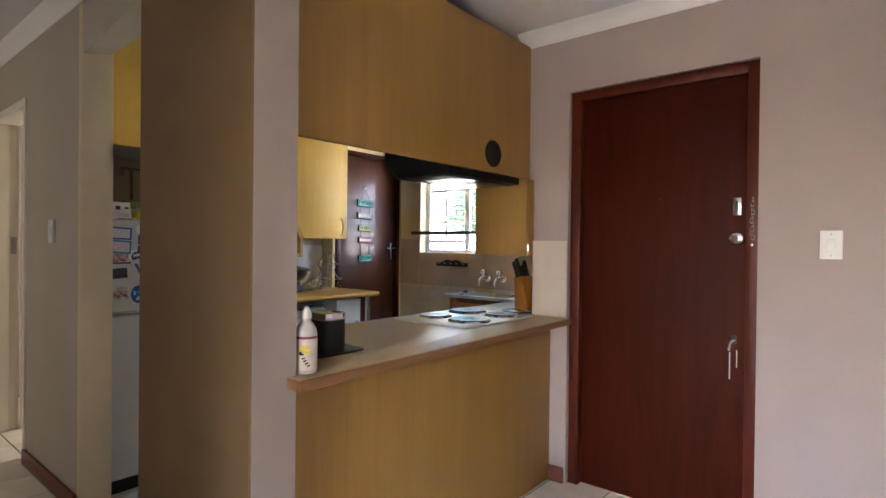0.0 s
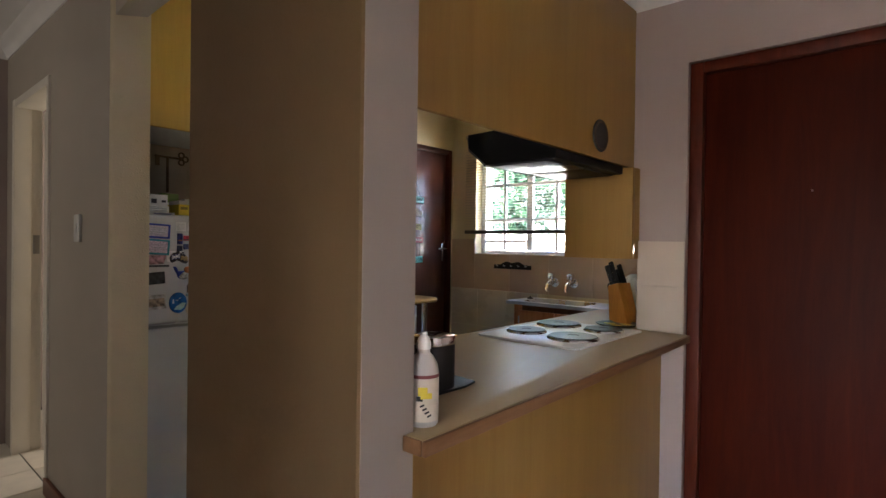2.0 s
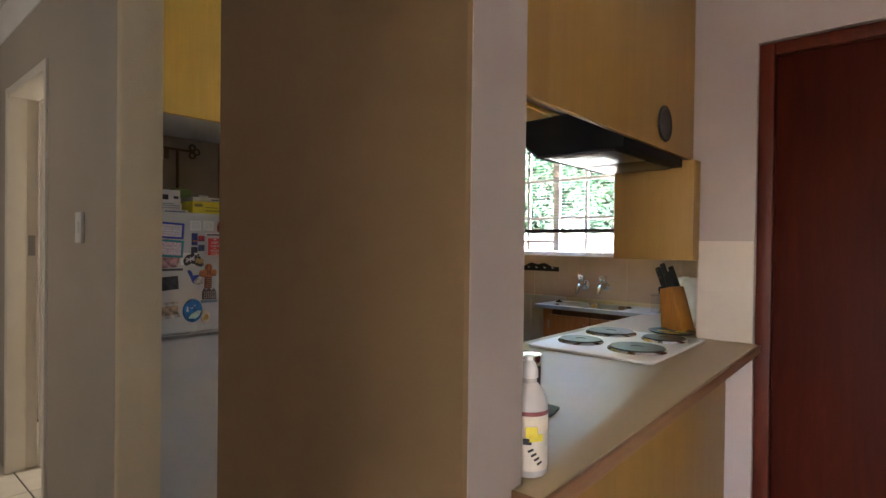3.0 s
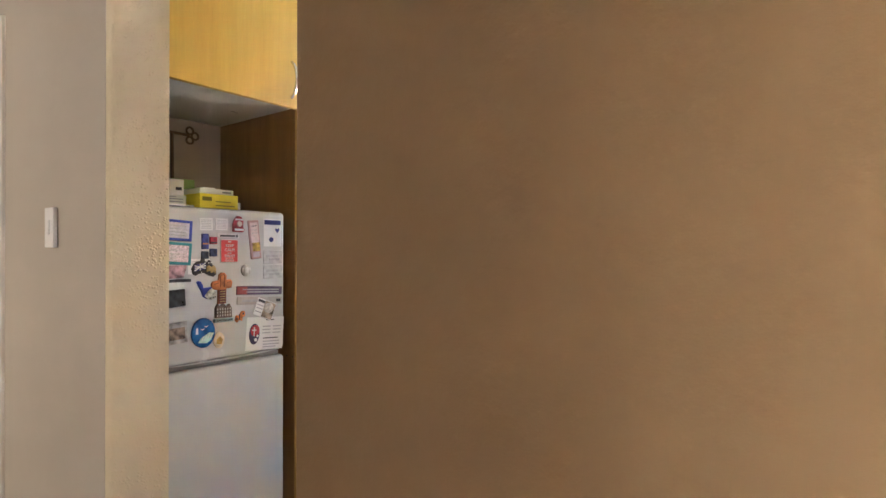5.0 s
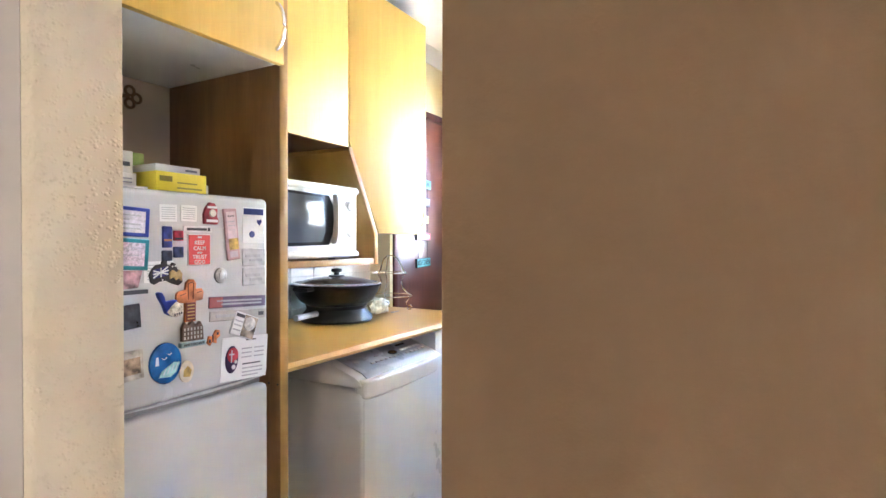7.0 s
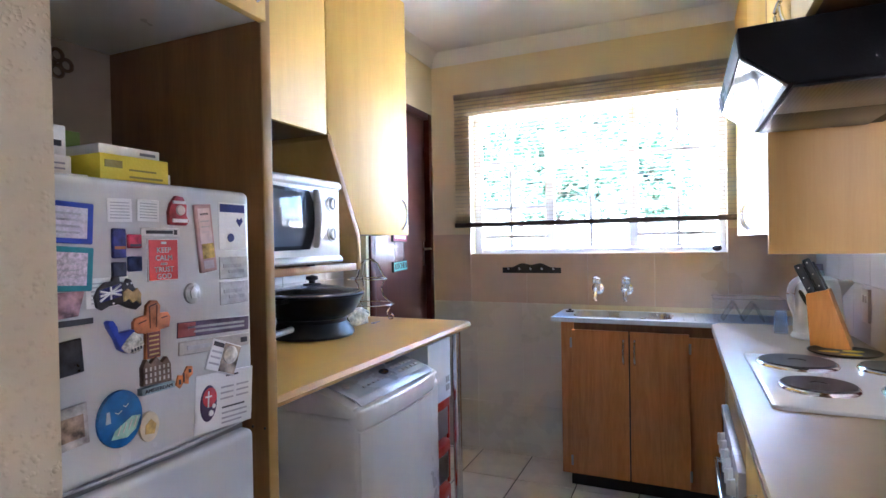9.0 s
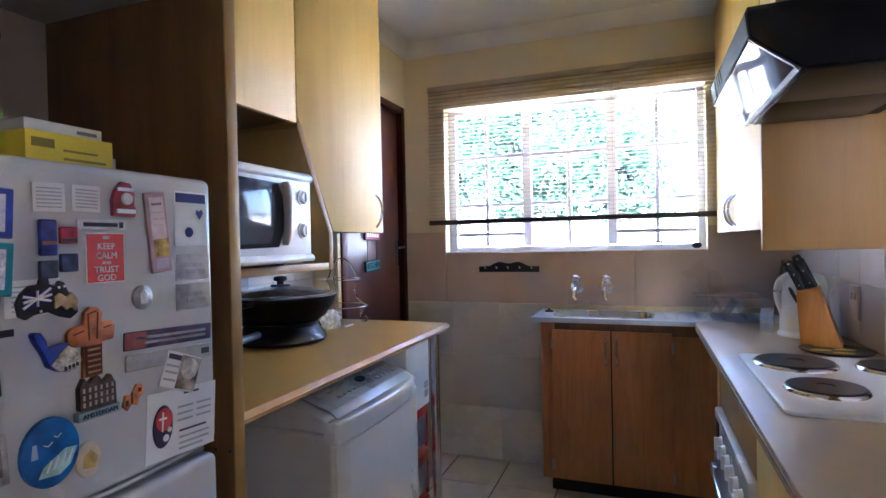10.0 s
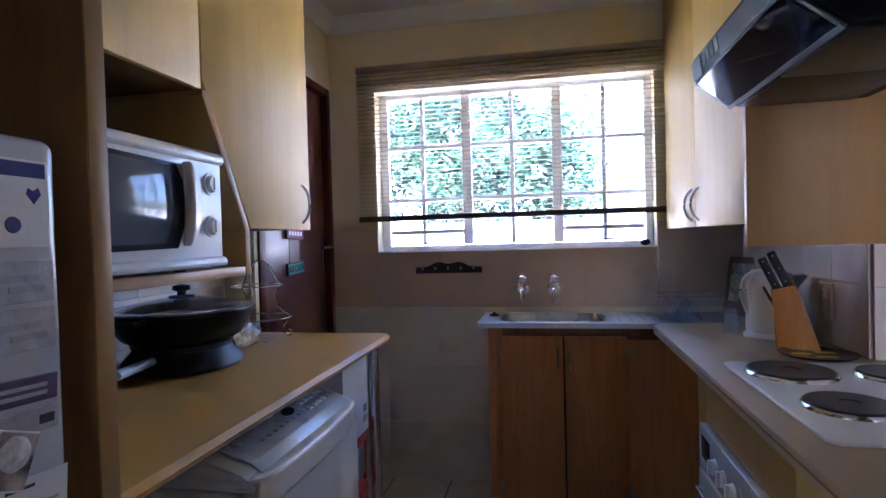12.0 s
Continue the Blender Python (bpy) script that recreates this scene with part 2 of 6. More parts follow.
def prism(pts, axis, a, b, bev=0.0, seg=2):
    """A polygon drawn in the plane across an axis, extruded from a to b along it."""
    bm = bmesh.new()
    put = {"x": lambda p, c: (c, p[0], p[1]), "y": lambda p, c: (p[0], c, p[1]), "z": lambda p, c: (p[0], p[1], c)}[axis]
    lo = [bm.verts.new(put(p, a)) for p in pts]
    hi = [bm.verts.new(put(p, b)) for p in pts]
    bm.faces.new(lo)
    bm.faces.new(hi)
    for i in range(len(pts)):
        j = (i + 1) % len(pts)
        bm.faces.new((lo[i], lo[j], hi[j], hi[i]))
    bmesh.ops.recalc_face_normals(bm, faces=bm.faces[:])
    if bev:
        bmesh.ops.bevel(bm, geom=bm.edges[:], offset=bev, segments=seg, profile=0.5, affect="EDGES")
    return bm


def rod(p0, p1, r0, r1=None, n=20, cap=True):
    bm = bmesh.new()
    p0, p1 = Vector(p0), Vector(p1)
    d = p1 - p0
    m = Matrix.Translation((p0 + p1) / 2) @ d.to_track_quat("Z", "Y").to_matrix().to_4x4()
    bmesh.ops.create_cone(bm, cap_ends=cap, segments=n, radius1=r0, radius2=r0 if r1 is None else r1, depth=d.length, matrix=m)
    return bm


def lathe(profile, centre, n=32, m=None):
    """Turns (radius, height) pairs round the upright axis through centre; m turns the result about the centre."""
    bm = bmesh.new()
    rings = []
    for r, z in profile:
        if r < 1e-5:
            rings.append([bm.verts.new((0, 0, z))])
        else:
            rings.append([bm.verts.new((r * math.cos(2 * math.pi * k / n), r * math.sin(2 * math.pi * k / n), z)) for k in range(n)])
    for a, b in zip(rings, rings[1:]):
        for k in range(n):
            q = (k + 1) % n
            vs = [a[k % len(a)], a[q % len(a)], b[q % len(b)], b[k % len(b)]]
            vs = list(dict.fromkeys(vs))
            if len(vs) > 2:
                bm.faces.new(vs)
    bmesh.ops.recalc_face_normals(bm, faces=bm.faces[:])
    bm.transform(Matrix.Translation(centre) @ (m or Matrix()))
    return bm


def tube(pts, r, n=8):
    """A round wire through points."""
    bm = bmesh.new()
    pts = [Vector(p) for p in pts]
    rings, up = [], Vector((0.013, 0.021, 1))
    for i, p in enumerate(pts):
        d = (pts[min(i + 1, len(pts) - 1)] - pts[max(i - 1, 0)]).normalized()
        s = d.cross(up)
        if s.length < 0.05:
            s = d.cross(Vector((1, 0.1, 0)))
        s.normalize()
        q = s.cross(d)
        rings.append([bm.verts.new(p + r * (math.cos(2 * math.pi * k / n) * s + math.sin(2 * math.pi * k / n) * q)) for k in range(n)])
    for a, b in zip(rings, rings[1:]):
        for k in range(n):
            bm.faces.new((a[k], a[(k + 1) % n], b[(k + 1) % n], b[k]))
    bm.faces.new(rings[0])
    bm.faces.new(rings[-1])
    bmesh.ops.recalc_face_normals(bm, faces=bm.faces[:])
    return bm


def join(*bms):
    out = bms[0]
    for b in bms[1:]:
        me = bpy.data.meshes.new("tmp")
        b.to_mesh(me)
        out.from_mesh(me)
        bpy.data.meshes.remove(me)
        b.free()
    return out


def arc(c, r, a0, a1, n, plane="xz"):
    """Points on an arc in a plane, round c."""
    res = []
    for i in range(n + 1):
        a = radians(a0 + (a1 - a0) * i / n)
        u, v = r * math.cos(a), r * math.sin(a)
        res.append({"xz": (c[0] + u, c[1], c[2] + v), "yz": (c[0], c[1] + u, c[2] + v), "xy": (c[0] + u, c[1] + v, c[2])}[plane])
    return res


def mesh_of(name, bm, mat, smooth=40):
    me = bpy.data.meshes.new(name)
    bm.to_mesh(me)
    bm.free()
    for one in (mat if isinstance(mat, (list, tuple)) else [mat]):
        me.materials.append(one)
    me.polygons.foreach_set("use_smooth", [smooth > 0] * len(me.polygons))
    if smooth:
        me.set_sharp_from_angle(angle=radians(smooth))
    return me


def thing(name, loc, label, category, group="", kind=""):
    ob = new(name)
    ob.empty_display_size = 0.05
    ob.location = loc
    ob["at"] = tuple(loc)
    return tagged(ob, label, category, group, kind)


def part(name, bm, mat, parent, label="", smooth=40):
    """A mesh, drawn in world places, as one part of a thing or of another part."""
    at = Vector(parent["at"])
    bm.transform(Matrix.Translation(-at))
    ob = new(name, mesh_of(name, bm, mat, smooth))
    ob.parent = parent
    ob["at"] = tuple(at)
    return tagged(ob, label)


def single(name, bm, mat, label, category, group="", kind="", at=(0, 0, 0), smooth=40):
    """A thing, or a piece of the setting, of one mesh."""
    bm.transform(Matrix.Translation(-Vector(at)))
    ob = new(name, mesh_of(name, bm, mat, smooth))
    ob.location = at
    ob["at"] = tuple(at)
    return tagged(ob, label, category, group, kind)


def letters(text, size, m, mat, parent, name="lettering", label="", depth=0.0006, width=None):
    """Raised letters, centred, on the plane of m."""
    cu = bpy.data.curves.new("text", "FONT")
    cu.body, cu.size, cu.align_x, cu.align_y, cu.extrude = text, size, "CENTER", "CENTER", depth
    cu.resolution_u = 2
    tmp = bpy.data.objects.new("text", cu)
    scene.collection.objects.link(tmp)
    me = bpy.data.meshes.new_from_object(tmp.evaluated_get(bpy.context.evaluated_depsgraph_get()))
    bpy.data.objects.remove(tmp)
    bm = bmesh.new()
    bm.from_mesh(me)
    bpy.data.meshes.remove(me)
    if width and bm.verts:
        w = max(v.co.x for v in bm.verts) - min(v.co.x for v in bm.verts)
        bm.transform(Matrix.Diagonal((width / w, 1, 1, 1)))
    bm.transform(m)
    return part(name, bm, mat, parent, label, 0)


# A plane for flat things, facing +x (across is y).
def on_x(x, y, z, turn=0):
    return Matrix.Translation((x, y, z)) @ Matrix(((0, 0, 1, 0), (1, 0, 0, 0), (0, 1, 0, 0), (0, 0, 0, 1))) @ pose(0, 0, 0, 0, 0, turn)


# ---- the large structure ----
CEIL = 2.40
floor = single("floor", bx(-4.2, -2.6, -0.15, 2.7, 6.0, -0.004), GROUT, "beige ceramic tile floor with dark joints", "floor", kind="structure")
single("ceiling", bx(-4.4, -2.8, CEIL, 2.9, 5.9, CEIL + 0.12), CEILING, "smooth white painted ceiling", "ceiling", kind="structure")

WX0, WX1, WZ0, WZ1, WY = -2.065, -0.690, 1.178, 2.010, 5.725
single("wall_north", join(bx(-2.53, WY, 0, WX0, WY + 0.22, CEIL), bx(WX1, WY, 0, -0.09, WY + 0.22, CEIL), bx(WX0, WY, 0, WX1, WY + 0.22, WZ0), bx(WX0, WY, WZ1, WX1, WY + 0.22, CEIL)),
       WALL_KITCHEN, "cream painted kitchen wall with the window opening", "wall", kind="structure")
single("wall_kitchen_east", bx(-0.31, 4.93, 0, -0.09, WY, CEIL), WALL_KITCHEN, "cream painted wall beside the window", "wall", kind="structure")
DX0, DX1, DZ = -0.108, 0.763, 2.052
single("wall_front", join(bx(-0.31, 4.71, 0, DX0, 4.93, CEIL), bx(DX1, 4.71, 0, 2.6, 4.93, CEIL), bx(-0.347, 4.71, 1.29, -0.31, 4.93, CEIL), bx(DX0, 4.71, DZ, DX1, 4.93, CEIL)),
       WALL_LIVING, "pinkish beige painted wall round the front door", "wall", kind="structure")
KY0, KY1, KZ = 4.955, 5.695, 2.035
single("wall_kitchen_west", join(bx(-2.66, 3.556, 0, -2.45, 4.93, CEIL), bx(-2.53, 4.93, 0, -2.31, KY0, CEIL), bx(-2.53, KY1, 0, -2.31, WY, CEIL), bx(-2.53, KY0, KZ, -2.31, KY1, CEIL)),
       WALL_KITCHEN, "cream painted kitchen side wall with a door", "wall", kind="structure")
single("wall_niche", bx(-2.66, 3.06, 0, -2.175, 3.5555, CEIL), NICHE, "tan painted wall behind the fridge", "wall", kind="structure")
single("wall_hall", join(bx(-2.51, 2.95, 0, -1.67, 3.06, CEIL),
                         bx(-3.28, 2.95, 2.04, -2.51, 3.06, CEIL), bx(-3.5, 2.95, 0, -3.28, 3.06, CEIL)),
       WALL_HALL, "rough beige plastered hall wall with a light switch", "wall", kind="structure")
single("wall_jamb", prism([(-1.67, 2.951), (-1.648, 2.952), (-1.636, 2.958), (-1.568, 3.045), (-1.565, 3.0595), (-1.67, 3.0595)], "z", 0, CEIL, 0.0),
       JAMB, "rough cream plastered edge of the kitchen opening", "wall", kind="structure")
single("wall_pillar", prism([(-0.827, 2.897), (-0.825, 2.892), (-0.820, 2.89), (-0.106, 2.89), (-0.10, 2.896), (-0.10, 3.03), (-0.768, 3.03)], "z", 0, CEIL),
       PILLAR_SHADED, "plastered wall end beside the bar, shade in its brown", "wall", kind="structure")
# Lighter slab over the side that catches the east light.
single("wall_pillar_lit_side", bx(-0.0995, 2.893, 0, -0.0975, 3.0298, CEIL), plaster("lit_side_beige", (0.35, 0.295, 0.26), 0.35, 0.0012, 150), "thin beige slab for the lit side of the wall end", "wall", kind="structure")
single("wall_lintel", prism([(-1.635, 2.959), (-0.826, 2.8945), (-0.77, 3.029), (-1.567, 3.047)], "z", 2.102, CEIL),
       WALL_HALL, "beige plastered lintel over the kitchen opening", "wall", kind="structure")
# Plain unseen walls close the place; panels added in openings keep sky light out.
single("hall_sky_panel", bx(-3.415, 0.42, 0.955, -2.385, 0.43, 2.045), WALL_LIVING, "unseen panel added to keep sky light out of the hall", "blind", kind="structure")
single("room_sky_panel", bx(-3.265, 4.96, 1.035, -2.635, 4.97, 1.965), WALL_LIVING, "unseen panel added to keep sky light out of the side room", "blind", kind="structure")
single("wall_hall_end", bx(-3.72, 0.4, 0, -3.5, 3.06, CEIL), WALL_LIVING, "beige painted wall at the end of the hall", "wall", kind="structure")
# Opening made for the added hall lamp.
single("wall_hall_south", join(bx(-3.5, 0.4, 0, -3.42, 0.62, CEIL), bx(-2.38, 0.4, 0, -1.2, 0.62, CEIL), bx(-3.42, 0.4, 0, -2.38, 0.62, 0.95), bx(-3.42, 0.4, 2.05, -2.38, 0.62, CEIL)), WALL_LIVING, "unseen hall wall with an opening added for a lamp", "wall", kind="structure")
single("wall_living_west", bx(-1.2, -2.6, 0, -1.0, 1.25, CEIL), WALL_LOW_BOUNCE, "unseen living room wall, dark to cut bounced light", "wall", kind="structure")
# Added wall, out of view: keeps the south lamp off the wall end.
single("wall_light_stop", bx(-1.2, 1.25, 0, 0.35, 1.4, CEIL), WALL_LIVING, "unseen partition added to keep south light off the wall end", "wall", kind="structure")
# Opening made for the added south lamp; the dark colour cuts bounce.
single("wall_living_south", join(bx(-1.0, -2.6, 0, 0.6, -2.4, CEIL), bx(2.4, -2.6, 0, 2.6, -2.4, CEIL), bx(0.6, -2.6, 0, 2.4, -2.4, 0.87), bx(0.6, -2.6, 2.13, 2.4, -2.4, CEIL)),
       WALL_LOW_BOUNCE, "unseen dark living room wall with an opening added for a lamp", "wall", kind="structure")
single("wall_living_east", join(bx(2.6, -2.6, 0, 2.8, 1.79, CEIL), bx(2.6, 3.61, 0, 2.8, 4.93, CEIL), bx(2.6, 1.79, 0, 2.8, 3.61, 0.89), bx(2.6, 1.79, 2.11, 2.8, 3.61, CEIL)),
       WALL_LIVING, "beige painted living room wall with a window opening", "wall", kind="structure")
# Added panel behind the east lamp, shuts the sky out of this opening.
single("east_sky_panel", bx(2.61, 1.795, 0.895, 2.62, 3.605, 2.105), WALL_LIVING, "unseen panel added to keep sky light out of the living room", "blind", kind="structure")
single("wall_room_west", bx(-4.4, 3.06, 0, -4.2, 5.0, CEIL), WALL_LIVING, "beige painted wall of the side room", "wall", kind="structure")
# Opening made for the added side room lamp.
single("wall_room_north", join(bx(-4.2, 4.8, 0, -3.27, 5.0, CEIL), bx(-2.63, 4.8, 0, -2.53, 5.0, CEIL), bx(-3.27, 4.8, 0, -2.63, 5.0, 1.03), bx(-3.27, 4.8, 1.97, -2.63, 5.0, CEIL)), WALL_LIVING, "unseen side room wall with an opening added for a lamp", "wall", kind="structure")
single("wall_room_south", bx(-4.2, 2.95, 0, -3.72, 3.06, CEIL), WALL_LIVING, "beige painted wall of the side room", "wall", kind="structure")


def cornice(name, p0, p1, inward):
    """A coved strip under the ceiling; p0, p1 lie on the wall and inward points into the room."""
    p0, p1, w = Vector((*p0, 0)), Vector((*p1, 0)), Vector((*inward, 0))
    prof = [(0, CEIL - 0.072), (0.006, CEIL - 0.072), (0.010, CEIL - 0.060), (0.022, CEIL - 0.038), (0.042, CEIL - 0.018), (0.062, CEIL - 0.008), (0.068, CEIL - 0.001), (0, CEIL - 0.001)]
    bm = bmesh.new()
    a = [bm.verts.new(p0 + w * d + Vector((0, 0, z))) for d, z in prof]
    b = [bm.verts.new(p1 + w * d + Vector((0, 0, z))) for d, z in prof]
    bm.faces.new(a)
    bm.faces.new(b)
    for i in range(len(prof)):
        j = (i + 1) % len(prof)
        bm.faces.new((a[i], a[j], b[j], b[i]))
    bmesh.ops.recalc_face_normals(bm, faces=bm.faces[:])
    return single(name, bm, CORNICE, "white coved plaster cornice", "cornice", kind="structure")


cornice("trim_front", (-0.39, 4.71), (2.6, 4.71), (0, -1))
cornice("trim_kitchen_north", (-2.31, WY), (-0.31, WY), (0, -1))
cornice("trim_kitchen_west", (-2.31, 4.93), (-2.31, WY), (1, 0))
cornice("trim_hall", (-3.5, 2.95), (-1.6, 2.95), (0, -1))
cornice("trim_hall_end", (-3.5, 0.62), (-3.5, 2.95), (1, 0))


def skirting(name, x0, y0, x1, y1, axis):
    bm = bx(x0, y0, 0, x1, y1, 0.085, 0.006)
    return single(name, bm, SKIRT, "dark mahogany skirting board", "skirting board", kind="structure")


skirting("baseboard_hall", -2.53, 2.932, -1.66, 2.9495, "x")
skirting("baseboard_nib", -0.214, 4.692, -0.116, 4.7095, "x")
skirting("baseboard_front", 0.775, 4.692, 2.59, 4.7095, "x")

# ---- front door ----
door = thing("door_1", (0.33, 4.78, 0), "dark mahogany front door in a reddish frame, shut", "door", kind="structure")
part("door_leaf", bx(DX0 + 0.046, 4.772, 0.006, DX1 - 0.046, 4.815, DZ - 0.048, 0.003), MAHOGANY, door)
part("frame", bx(DX0 + 0.001, 4.735, 0, DX0 + 0.055, 4.80, DZ - 0.001, 0.004), MAHOGANY_FRAME, door, "reddish mahogany door post")
part("frame", bx(DX1 - 0.048, 4.735, 0, DX1 - 0.001, 4.80, DZ - 0.001, 0.004), MAHOGANY_FRAME, door)
part("frame", bx(DX0 + 0.056, 4.735, DZ - 0.05, DX1 - 0.049, 4.80, DZ - 0.001, 0.004), MAHOGANY_FRAME, door, "reddish mahogany door head")

# ---- kitchen door ----
kdoor = thing("door_2", (-2.33, 5.33, 0), "mahogany kitchen door in a mahogany frame, shut", "door", kind="structure")
part("door_leaf", bx(-2.375, KY0 + 0.045, 0.006, -2.335, KY1 - 0.04, KZ - 0.035, 0.003), KDOOR, kdoor)
part("frame", bx(-2.37, KY0 + 0.001, 0, -2.3, KY0 + 0.05, KZ - 0.001, 0.004), MAHOGANY_FRAME, kdoor)
part("frame", bx(-2.37, KY1 - 0.045, 0, -2.3, KY1 - 0.001, KZ - 0.001, 0.004), MAHOGANY_FRAME, kdoor)
part("frame", bx(-2.37, KY0 + 0.051, KZ - 0.04, -2.3, KY1 - 0.046, KZ - 0.001, 0.004), MAHOGANY_FRAME, kdoor)

# ---- bar ----
BAR = 0.872
bar_top = thing("bar_worktop", (-0.4, 4.0, BAR), "beige laminate bar worktop with a dark wooden front edge", "worktop")
part("end_edge", bx(-0.0965, 2.999, BAR - 0.032, -0.0475, 3.0045, BAR - 0.001, 0.002), EDGE, bar_top)
part("top", prism([(-0.785, 3.035), (-0.0965, 3.035), (-0.0965, 3.005), (-0.0475, 3.005), (-0.0895, 4.7055), (-0.314, 4.7055), (-0.314, 5.365), (-0.745, 5.365), (-0.785, 5.30)], "z", BAR - 0.034, BAR, 0.004), WORKTOP, bar_top)
part("front_edge", prism([(-0.0470, 3.0), (-0.0360, 3.0), (-0.0785, 4.7055), (-0.0890, 4.7055)], "z", BAR - 0.032, BAR - 0.001, 0.004), EDGE, bar_top, "dark wooden edge strip")
part("back_edge", bx(-0.7865, 3.036, BAR - 0.017, -0.7845, 5.298, BAR - 0.012, 0.0005), EDGE, bar_top, "dark line along the edge")
single("bar_front_panel", bx(-0.222, 3.032, 0.004, -0.202, 4.708, BAR - 0.036, 0.001), LAMINATE_SHADED, "beech laminate panel under the bar", "panel", at=(-0.225, 3.87, 0))

# ---- cabinets over the bar ----
over = thing("overhead_cabinet", (-0.5, 3.9, 1.61), "beech laminate cabinets hung over the bar, shut", "cabinet")
part("back_panel", bx(-0.358, 3.034, 1.612, -0.34, 4.706, 2.335, 0.001), LAMINATE_SHADED, over)
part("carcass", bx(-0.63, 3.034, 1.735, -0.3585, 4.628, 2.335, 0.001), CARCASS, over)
for i in range(4):
    a = 3.036 + i * 0.398
    d = part("cabinet_door", bx(-0.65, a, 1.725, -0.631, a + 0.394, 2.33, 0.002), LAMINATE, over)

# ---- hood ----
hood = thing("cooker_hood", (-0.55, 4.33, 1.57), "black cooker hood with a slanted glass visor", "cooker hood")
HP = [(-0.359, 1.578), (-0.685, 1.578), (-0.775, 1.65), (-0.782, 1.712), (-0.359, 1.722)]
HOOD = paint("black_hood_enamel", (0.007, 0.007, 0.008), 0.55, vary=0.2, spec=0.2)
part("body", prism(HP, "y", 4.03, 4.627, 0.003), HOOD, hood)

# ---- east cabinets by the window ----
eastcab = thing("wall_cabinet", (-0.48, 5.18, 1.2), "beech wall cabinet with two doors beside the window, shut", "cabinet")
part("side_panel", prism([(-0.65, 1.195), (-0.3135, 1.195), (-0.3135, 1.608), (-0.36, 1.608), (-0.36, 2.335), (-0.65, 2.335)], "y", 4.631, 4.652, 0.001), LAMINATE_SHADED, eastcab)
part("filler_strip", bx(-0.3133, 4.6525, 1.196, -0.3122, 4.7095, 1.607), LAMINATE_SHADED, eastcab, "narrow strip against the wall")
part("carcass", bx(-0.63, 4.653, 1.262, -0.348, 5.70, 2.335, 0.001), LAMINATE_SHADED, eastcab)
for a, b in ((4.654, 5.172), (5.176, 5.695)):
    part("cabinet_door", bx(-0.65, a, 1.258, -0.631, b, 2.33, 0.002), LAMINATE, eastcab)

# ---- fridge niche, left cabinets ----
tall = thing("fridge_housing", (-1.98, 3.32, 0), "beech laminate fridge housing with a cupboard over the fridge", "cabinet")
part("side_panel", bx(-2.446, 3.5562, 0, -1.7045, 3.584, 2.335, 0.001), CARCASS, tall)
part("edge_band", bx(-1.704, 3.5565, 0.001, -1.7015, 3.5838, 2.334, 0.0008), LAMINATE_SHADED, tall, "golden beech edge band")
part("cupboard", bx(-2.174, 3.064, 1.722, -1.706, 3.5555, 2.335, 0.001), PLASTIC, tall, "white cupboard underside")
part("cabinet_door", bx(-1.705, 3.064, 1.716, -1.686, 3.5555, 2.33, 0.002), LAMINATE, tall)

upl = thing("wall_cabinet", (-2.17, 4.2, 1.17), "beech wall cabinet with an open slanted microwave shelf", "cabinet")
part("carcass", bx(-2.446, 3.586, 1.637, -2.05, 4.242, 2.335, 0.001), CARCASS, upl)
part("cabinet_door", bx(-2.049, 3.587, 1.634, -2.03, 4.238, 2.33, 0.002), LAMINATE, upl)
part("shelf", bx(-2.446, 3.586, 1.152, -2.03, 4.412, 1.178, 0.002), LAMINATE_SHADED, upl)
part("slanted_side", prism([(4.243, 1.636), (4.262, 1.636), (4.44, 1.285), (4.44, 1.152), (4.415, 1.152), (4.415, 1.28), (4.243, 1.62)], "x", -2.446, -2.03, 0.001), LAMINATE_SHADED, upl)
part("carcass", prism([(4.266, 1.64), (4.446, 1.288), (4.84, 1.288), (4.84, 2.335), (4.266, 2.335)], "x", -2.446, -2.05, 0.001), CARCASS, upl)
part("cabinet_door", prism([(4.244, 1.66), (4.446, 1.286), (4.842, 1.286), (4.842, 2.33), (4.244, 2.33)], "x", -2.049, -2.03, 0.002), LAMINATE, upl)

# ---- left counter ----
CT = 0.893
lct = thing("counter", (-2.04, 4.28, CT), "tan laminate counter with a rounded front edge on a steel leg", "counter")
part("top", prism([(-2.446, CT - 0.034), (-1.80, CT - 0.034), (-1.785, CT - 0.030), (-1.777, CT - 0.017), (-1.785, CT - 0.004), (-1.80, CT), (-2.446, CT)], "y", 3.586, 4.955, 0.0), WORKTOP_TAN, lct)
part("leg", rod((-1.815, 4.865, 0), (-1.815, 4.865, CT - 0.034), 0.019), STEEL, lct, "round steel leg")

# ---- sink ----
sinku = thing("sink_cabinet", (-1.1, 5.56, 0), "oak sink cabinet with two doors, shut", "cabinet")
part("carcass", join(bx(-1.455, 5.43, 0.075, -0.33, 5.715, 0.715, 0.002), bx(-1.455, 5.43, 0.7155, -1.437, 5.715, 0.835, 0.001), bx(-0.348, 5.43, 0.7155, -0.33, 5.715, 0.835, 0.001)), OAK, sinku)
OAKDARK = wood("oak_frame", (0.16, 0.065, 0.02), (0.26, 0.12, 0.04), (9, 9, 0.7), 0.5, 0.0, 2.6, 0.3, (0.32, 0.66), 1.2)
part("stile", bx(-1.466, 5.410, 0.075, -1.402, 5.4295, 0.843, 0.002), OAK, sinku)
part("rail", bx(-1.4015, 5.412, 0.79, -0.331, 5.4295, 0.843, 0.002), OAKDARK, sinku)
